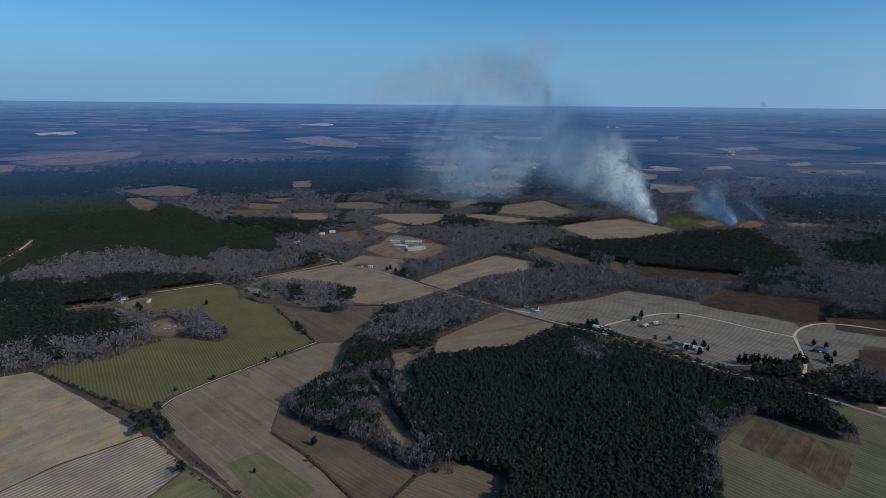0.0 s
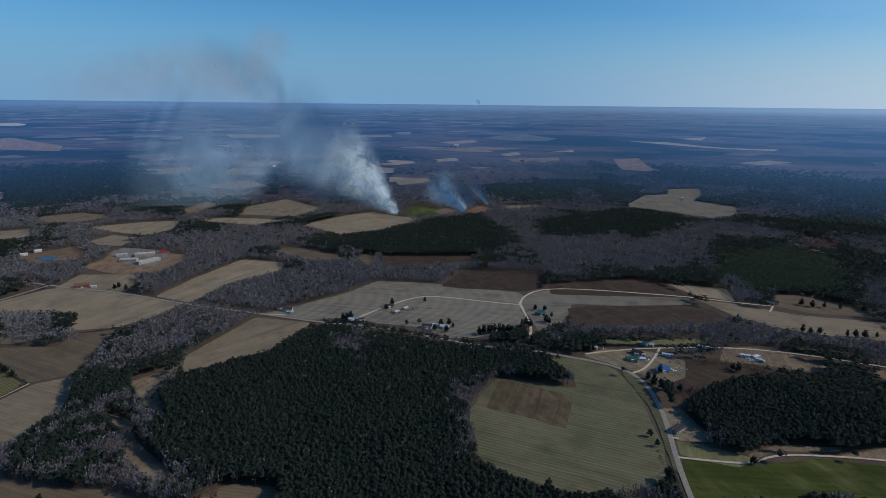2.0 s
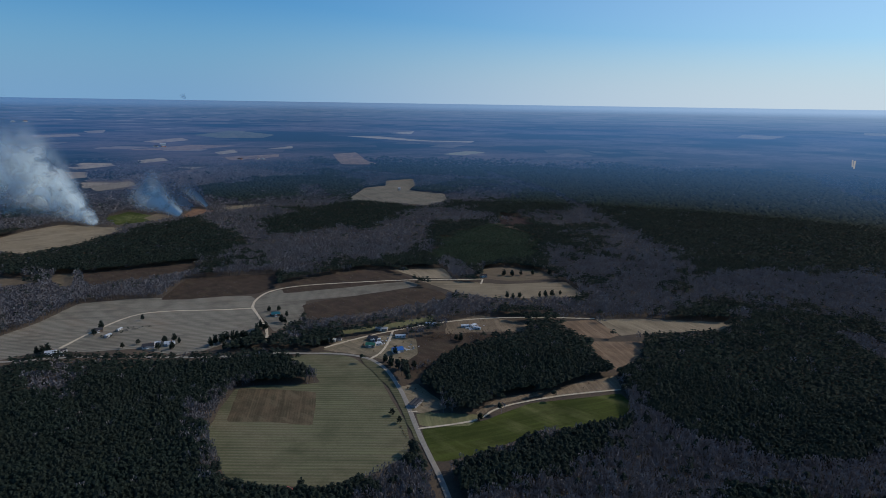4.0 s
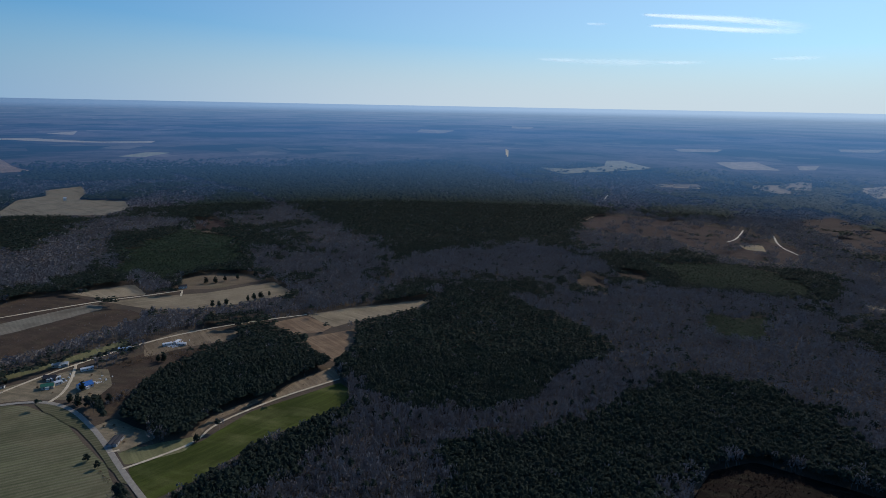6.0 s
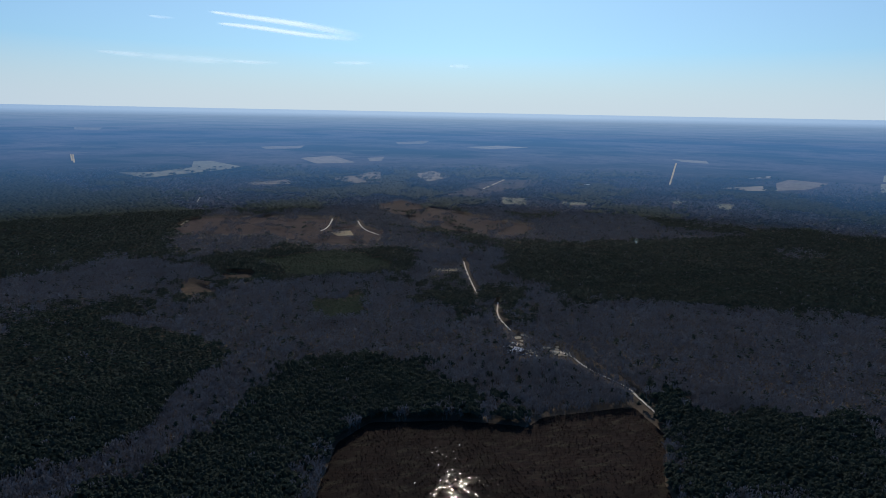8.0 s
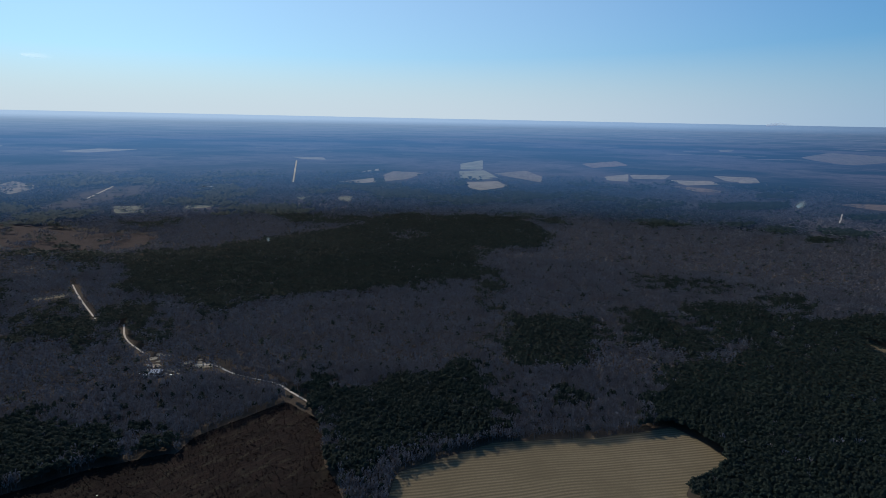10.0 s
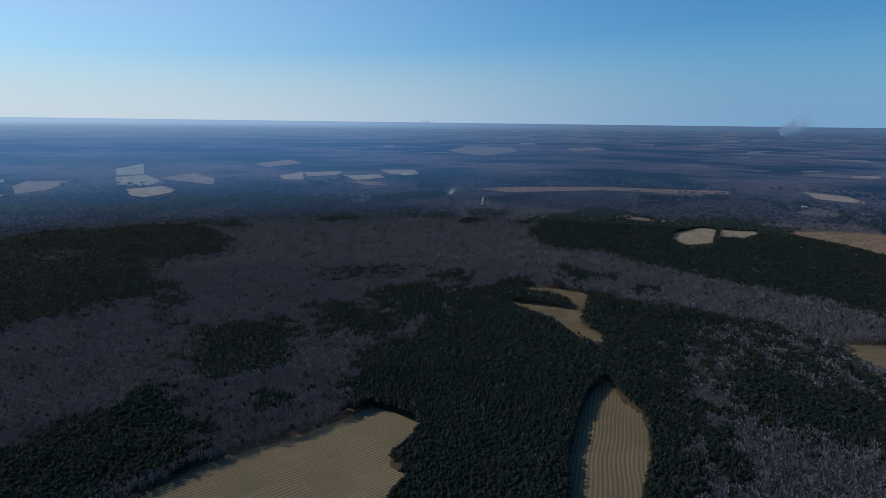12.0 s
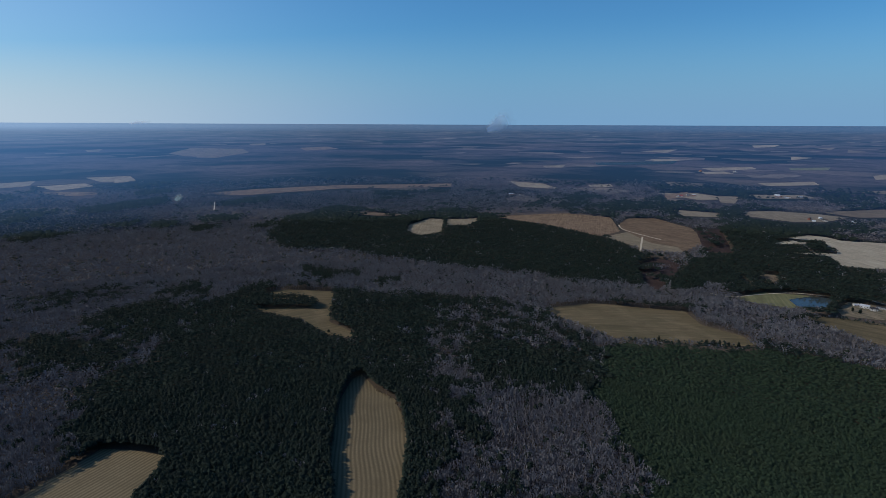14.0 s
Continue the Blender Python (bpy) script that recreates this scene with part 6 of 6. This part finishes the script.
house(-1132, -736, 15, 9, 3.2, 113, "silver", "white", "white farm house near the pond")
house(-1130, -718, 12, 8, 3, 134, "dark", "white", "dark-roofed farm house near the pond")
house(-1128, -750, 9, 6, 2.8, 154, "silver", "white", "pale shed near the pond")
house(-1153, -717, 20, 6, 3, 102, "dark", "grey", "long dark shed near the pond")
house(-2342, -1966, 20, 10, 3.5, 130, "silver", "white", "white farm building far off")
house(-2321, -1900, 16, 9, 3.5, 129, "silver", "white", "white farm building far off")
house(-2030, -1499, 15, 9, 3.2, 126, "dark", "white", "white farm house beside a tan field")
house(-1986, -1507, 12, 8, 3.2, 127, "silver", "white", "pale farm house beside a tan field")
house(-1981, -2155, 17, 10, 3.4, 137, "red", "white", "red-roofed white house far off among fields")
house(-2041, -2139, 14, 9, 3.4, 136, "silver", "brick", "pale-roofed brick house far off among fields")
house(-469, -2293, 16, 8, 3.4, 168, "silver", "white", "white metal barn at a field corner")
house(707, -427, 15, 10, 3.4, -151, "silver", "brown", "pale metal-roofed cabin among sand and trees")
house(712, -414, 7, 5, 2.8, -100, "silver", "white", "pale shed beside the cabin")
house(1676, 1710, 9, 9, 7, -44, "silver", "white", "white barn standing in a pale field")
house(928, 710, 14, 8, 3.2, -53, "dark", "white", "white house with a dark roof by the farm lane")
house(2328, -1686, 24, 10, 3.5, -126, "silver", "white", "white farm building far off")
house(2296, -1700, 26, 10, 3.5, -127, "silver", "white", "white farm building far off")
house(1496, 3338, 30, 16, 5, -24, "silver", "white", "white farm building far off")
house(555, 612, 10, 4.5, 2.7, -32, "silver", "white", "pale trailer beside the lane")
for k, (x, y) in enumerate(FAR_LOTS):
    roof = ("silver", "dark", "silver", "redbrown")[k % 4]
    house(x, y, 14 + k % 3 * 4, 9, 3.4, 25 + 37 * k, roof, ("white", "white", "brick")[k % 3], {"silver": "pale metal-roofed", "dark": "dark-roofed", "redbrown": "brown-roofed"}[roof] + " house on a small lot far off")

# ---- standing puddles on the brushy clearcut ----
r = random.Random(5)
shapes = []
for k in range(5):
    q = [(math.cos(j * 0.628) * r.uniform(0.4, 1.3), math.sin(j * 0.628) * r.uniform(0.3, 0.9), 0) for j in range(10)]
    shapes.append(mesh_object("puddle", q, [tuple(range(10))], WATER))
for count, (px, py, size, turn) in enumerate(PUDDLE_SPOTS):
    ob = shapes[count] if count < 5 else new("puddle", shapes[count % 5].data)
    ob.matrix_basis = pose(px, py, 0.35 + 0.004 * (count % 50), 0, 0, turn) @ Matrix.Diagonal((size, size, 1, 1))
    tagged(ob, "small puddle glinting in the sun", "puddle", kind="structure")

# ---- scrap heaps ----
def scrap_heap(x, y, wide, many):
    """Loose junk lying about a yard."""
    rr = random.Random(int(x))
    pieces = []
    for _ in range(many):
        a, b, c = rr.uniform(0.4, 1.6), rr.uniform(0.3, 1.0), rr.uniform(0.3, 1.3)
        v, f = box(-a, -b, 0, a, b, c)
        m = pose(rr.gauss(0, wide), rr.gauss(0, wide * 0.6), 0.25, rr.uniform(-8, 8), rr.uniform(-8, 8), rr.uniform(0, 360))
        pieces.append(([tuple(m @ Vector(q)) for q in v], f))
    ob = mesh_object("scrap_heap", *join(*pieces), ROOFS["silver"])
    ob.matrix_basis = pose(x, y, 0.0)
    return tagged(ob, "scattered pale scrap and junk in a clearing", "scrap", kind="stuff")


scrap_heap(690, 546, 9, 40)
scrap_heap(565, 560, 7, 14)
scrap_heap(562, 603, 8, 14)
scrap_heap(722, -427, 12, 26)
scrap_heap(-426, 871, 10, 14)
scrap_heap(232, 874, 5, 8)

# ---- smoke and thin clouds ----
def vapour_material(name, colour, scale, lo, hi, strength, glow=0.0, thin=0.0, bearing=None):
    """Thin vapour: it scatters light, is torn by turbulence, and thins out to nothing at its rims."""
    m = bpy.data.materials.new(name)
    m.use_nodes = True
    n, l = m.node_tree.nodes, m.node_tree.links
    n.remove(n["Principled BSDF"])
    uv = n.new("ShaderNodeUVMap")
    xyz = n.new("ShaderNodeSeparateXYZ")
    l.new(uv.outputs[0], xyz.inputs[0])
    rim = []
    for k in (0, 1):
        bell = n.new("ShaderNodeMath")
        bell.operation = "PINGPONG"
        bell.inputs[1].default_value = 0.5
        l.new(xyz.outputs[k], bell.inputs[0])
        ease = n.new("ShaderNodeMapRange")
        ease.interpolation_type = "SMOOTHERSTEP"
        ease.inputs["From Max"].default_value = (0.08, 0.46)[k]
        l.new(bell.outputs[0], ease.inputs["Value"])
        rim.append(ease.outputs[0])
    spent = n.new("ShaderNodeMapRange")
    spent.interpolation_type = "SMOOTHSTEP"
    for key, v in (("From Min", 0.45), ("From Max", 1.0), ("To Min", 1.0), ("To Max", 0.0)):
        spent.inputs[key].default_value = v
    l.new(xyz.outputs[0], spent.inputs["Value"])
    rim[0] = times(n, l, rim[0], spent.outputs[0])
    pos = n.new("ShaderNodeNewGeometry").outputs["Position"]
    warp = n.new("ShaderNodeTexNoise")
    warp.inputs["Scale"].default_value, warp.inputs["Detail"].default_value = scale, 7.0
    warp.inputs["Roughness"].default_value, warp.inputs["Distortion"].default_value = 0.58, 0.5
    l.new(pos, warp.inputs["Vector"])
    torn = n.new("ShaderNodeMapRange")
    torn.interpolation_type = "SMOOTHSTEP"
    torn.inputs["From Min"].default_value, torn.inputs["From Max"].default_value = lo, hi
    l.new(warp.outputs["Fac"], torn.inputs["Value"])
    alpha = times(n, l, times(n, l, times(n, l, rim[0], rim[1]), torn.outputs[0]), strength)
    if thin:  # spent as it rises
        age = n.new("ShaderNodeMapRange")
        age.inputs["To Min"].default_value, age.inputs["To Max"].default_value = 1.0, 1.0 - thin
        l.new(xyz.outputs[0], age.inputs["Value"])
        alpha = times(n, l, alpha, age.outputs[0])
    lit, back, clear, both, mix = (n.new("ShaderNode" + k) for k in ("BsdfDiffuse", "BsdfTranslucent", "BsdfTransparent", "MixShader", "MixShader"))
    for s in (lit, back):
        s.inputs["Color"].default_value = (*colour, 1)
    if bearing is not None:  # thick smoke scatters the sun alike from all over its rounded front
        front = (sun_way + Vector((-math.sin(radians(bearing)), -math.cos(radians(bearing)), 0))).normalized()
        facing = n.new("ShaderNodeCombineXYZ")
        for k in range(3):
            facing.inputs[k].default_value = front[k]
        for s in (lit, back):
            l.new(facing.outputs[0], s.inputs["Normal"])
        both.inputs[0].default_value = 0.2
    l.new(lit.outputs[0], both.inputs[1])
    l.new(back.outputs[0], both.inputs[2])
    l.new(alpha, mix.inputs[0])
    l.new(clear.outputs[0], mix.inputs[1])
    l.new(both.outputs[0], mix.inputs[2])
    if glow:  # emission added so cloud does not look darker than the sky
        bright, add = n.new("ShaderNodeEmission"), n.new("ShaderNodeAddShader")
        bright.inputs["Strength"].default_value = glow
        l.new(both.outputs[0], add.inputs[0])
        l.new(bright.outputs[0], add.inputs[1])
        l.new(add.outputs[0], mix.inputs[2])
    l.new(mix.outputs[0], n["Material Output"].inputs["Surface"])
    return m


def spline(rows, steps):
    """A smooth run through rows of numbers."""
    a = np.array(rows, float)
    a = np.vstack([2 * a[0] - a[1], a, 2 * a[-1] - a[-2]])
    out = []
    for i in range(1, len(a) - 2):
        for t in np.linspace(0, 1, steps, endpoint=False):
            p0, p1, p2, p3 = a[i - 1:i + 3]
            out.append(0.5 * (2 * p1 + (p2 - p0) * t + (2 * p0 - 5 * p1 + 4 * p2 - p3) * t * t + (3 * p1 - p0 - 3 * p2 + p3) * t ** 3))
    return np.array(out + [a[-2]])


def curtain(name, rows, mat, bulge, seed, across=14):
    """A billowing skin of vapour along a rising path: rows of x, y, z and width."""
    path = spline(rows, 8)
    verts, faces, uvs = [], [], []
    mid = path[len(path) // 2, :3] * (1, 1, 0)
    mid /= np.linalg.norm(mid)
    d = path[-1, :3] - path[0, :3]
    side = np.cross(d - mid * (d @ mid), mid)
    side /= max(np.linalg.norm(side), 1e-6)
    for i, (x, y, z, w) in enumerate(path):
        out = np.array([x, y, 0]) / math.hypot(x, y)
        for k in range(across + 1):
            v = k / across
            s = (v - 0.5) * w * 1.25
            depth = bulge * w * (math.cos((v - 0.5) * math.pi) + 0.35 * noise.noise(Vector((i * 0.2, v * 2, seed))))
            verts.append(np.array([x, y, z]) + side * s + out * depth)
            uvs.append((i / (len(path) - 1), v))
    for i in range(len(path) - 1):
        for k in range(across):
            a = i * (across + 1) + k
            faces.append((a, a + 1, a + across + 2, a + across + 1))
    ob = mesh_object(name, verts, faces, mat, True)
    layer = ob.data.uv_layers.new(name="UVMap")
    for loop in ob.data.loops:
        layer.data[loop.index].uv = uvs[loop.vertex_index]
    ob.visible_shadow = False
    return ob


SMOKE = {
    "white": [vapour_material("white_smoke_%d" % k, (0.74, 0.9, 1.0), s, lo, 0.62, q, 0.0, 0.3, 17) for k, (s, lo, q) in enumerate(((1 / 75, 0.22, 1.0), (1 / 36, 0.3, 0.95)))],
    "blue": [vapour_material("blue_smoke_%d" % k, (0.36, 0.56, 0.74), s, lo, 0.85, q, 0.0, 0.5, 12) for k, (s, lo, q) in enumerate(((1 / 150, 0.02, 0.8), (1 / 60, 0.32, 0.4)))],
    "brown": [vapour_material("brown_smoke_%d" % k, (0.36, 0.37, 0.43), s, 0.05, 0.75, 0.5, 0.0, 0.0, 5) for k, s in enumerate((1 / 220, 1 / 120))],
}
SMOKE["steam"] = [vapour_material("distant_white_smoke", (1.0, 1.0, 1.0), 1 / 150, -0.3, 0.45, 1.0, 0.0, 0.4)]
FAINT = vapour_material("faint_cloud", (0.95, 0.95, 0.95), 1 / 300, 0.05, 0.75, 0.26, 0.55)
CLOUD = vapour_material("thin_cloud", (0.95, 0.95, 0.95), 1 / 300, 0.0, 0.6, 0.55, 0.5)
plume_count = [0]


def wisp(kind, rows):
    plume_count[0] += 1
    plume = new("smoke_plume")
    text = {"steam": "white smoke standing on the far horizon", "white": "dense white smoke rising from a field fire", "blue": "thin blue-grey smoke drifting over fields", "brown": "thin brown smoke haze hanging in the sky"}[kind]
    for k, (mat, bulge) in enumerate(zip(SMOKE[kind], (0.07, -0.06))):
        if kind != "white" and k:
            continue
        veil = curtain("veil", rows, mat, bulge, plume_count[0] * 3.1 + k)
        veil.parent = plume
    return tagged(plume, text, "smoke")


def cloud(rows, density):
    ob = curtain("cloud", rows, CLOUD if density > 0.5 else FAINT, 0.3, rows[0][0] * 0.1, 6)
    return tagged(ob, "thin white streak of high cloud", "cloud", kind="structure")


wisp("white", [(564, 1677, 20, 16), (534, 1700, 52, 54), (493, 1733, 90, 100), (446, 1773, 141, 170), (396, 1819, 193, 260), (337, 1871, 231, 330)])
wisp("white", [(566, 1669, 18, 14), (548, 1690, 48, 44), (520, 1720, 88, 80), (482, 1751, 146, 125), (440, 1777, 215, 165), (410, 1792, 275, 170)])
wisp("blue", [(450, 1810, 120, 150), (385, 1860, 180, 250), (325, 1910, 240, 310), (280, 1955, 300, 310), (245, 1995, 350, 260), (215, 2025, 390, 190)])
wisp("blue", [(296, 2025, 130, 227), (131, 2081, 151, 385), (-3, 2112, 176, 488), (-72, 2138, 222, 454), (-104, 2165, 278, 400), (-112, 2191, 327, 243)])
wisp("blue", [(546, 1724, 38, 33), (461, 1776, 67, 61), (357, 1840, 82, 76), (261, 1896, 99, 53)])
wisp("white", [(730, 1553, 38, 16), (707, 1571, 61, 48), (682, 1596, 86, 87), (663, 1618, 116, 113), (655, 1643, 145, 114)])
wisp("blue", [(771, 1563, 51, 26), (738, 1593, 78, 65), (709, 1620, 108, 98), (699, 1639, 136, 82)])
wisp("blue", [(795, 1536, 54, 10), (779, 1551, 80, 29), (762, 1574, 108, 52), (755, 1599, 141, 59)])
wisp("brown", [(362, 2215, 339, 145), (255, 2256, 407, 231), (96, 2295, 436, 254), (-130, 2320, 410, 215), (-339, 2325, 374, 152), (-444, 2321, 352, 87)])
wisp("brown", [(252, 2230, 406, 124), (280, 2240, 483, 167), (318, 2248, 550, 157), (356, 2256, 598, 105)])
wisp("steam", [(-1917, -4071, 294, 42), (-1961, -4050, 318, 91), (-2034, -4036, 358, 150), (-2137, -4017, 399, 168)])
wisp("steam", [(436, -4579, 334, 13), (379, -4584, 342, 21), (277, -4592, 346, 17)])
wisp("blue", [(110, -2572, 40, 19), (94, -2579, 54, 29), (81, -2586, 68, 14)])
wisp("blue", [(1002, -879, 68, 6), (1005, -880, 73, 10), (1009, -881, 79, 5)])
wisp("blue", [(1987, 4038, 342, 17), (1974, 4044, 360, 37), (1964, 4060, 381, 21)])

cloud([(4694, -235, 980, 17), (4667, -552, 955, 39), (4618, -874, 926, 48), (4556, -1156, 885, 56), (4510, -1324, 860, 35)], 0.80)
cloud([(4691, -292, 906, 17), (4667, -552, 893, 35), (4618, -875, 863, 39), (4555, -1157, 846, 43), (4521, -1285, 840, 22)], 0.75)
cloud([(4677, 464, 683, 17), (4698, 127, 670, 43), (4695, -226, 660, 52), (4668, -549, 665, 22)], 0.30)
cloud([(4684, -387, 661, 13), (4668, -549, 657, 30), (4639, -753, 663, 13)], 0.30)
cloud([(4574, -1079, 674, 13), (4533, -1240, 677, 30), (4487, -1400, 679, 13)], 0.30)
cloud([(4307, -1882, 672, 17), (4265, -1974, 669, 39), (4231, -2046, 669, 17)], 0.35)
cloud([(4699, 116, 925, 13), (4700, 39, 921, 22), (4700, -57, 922, 13)], 0.25)
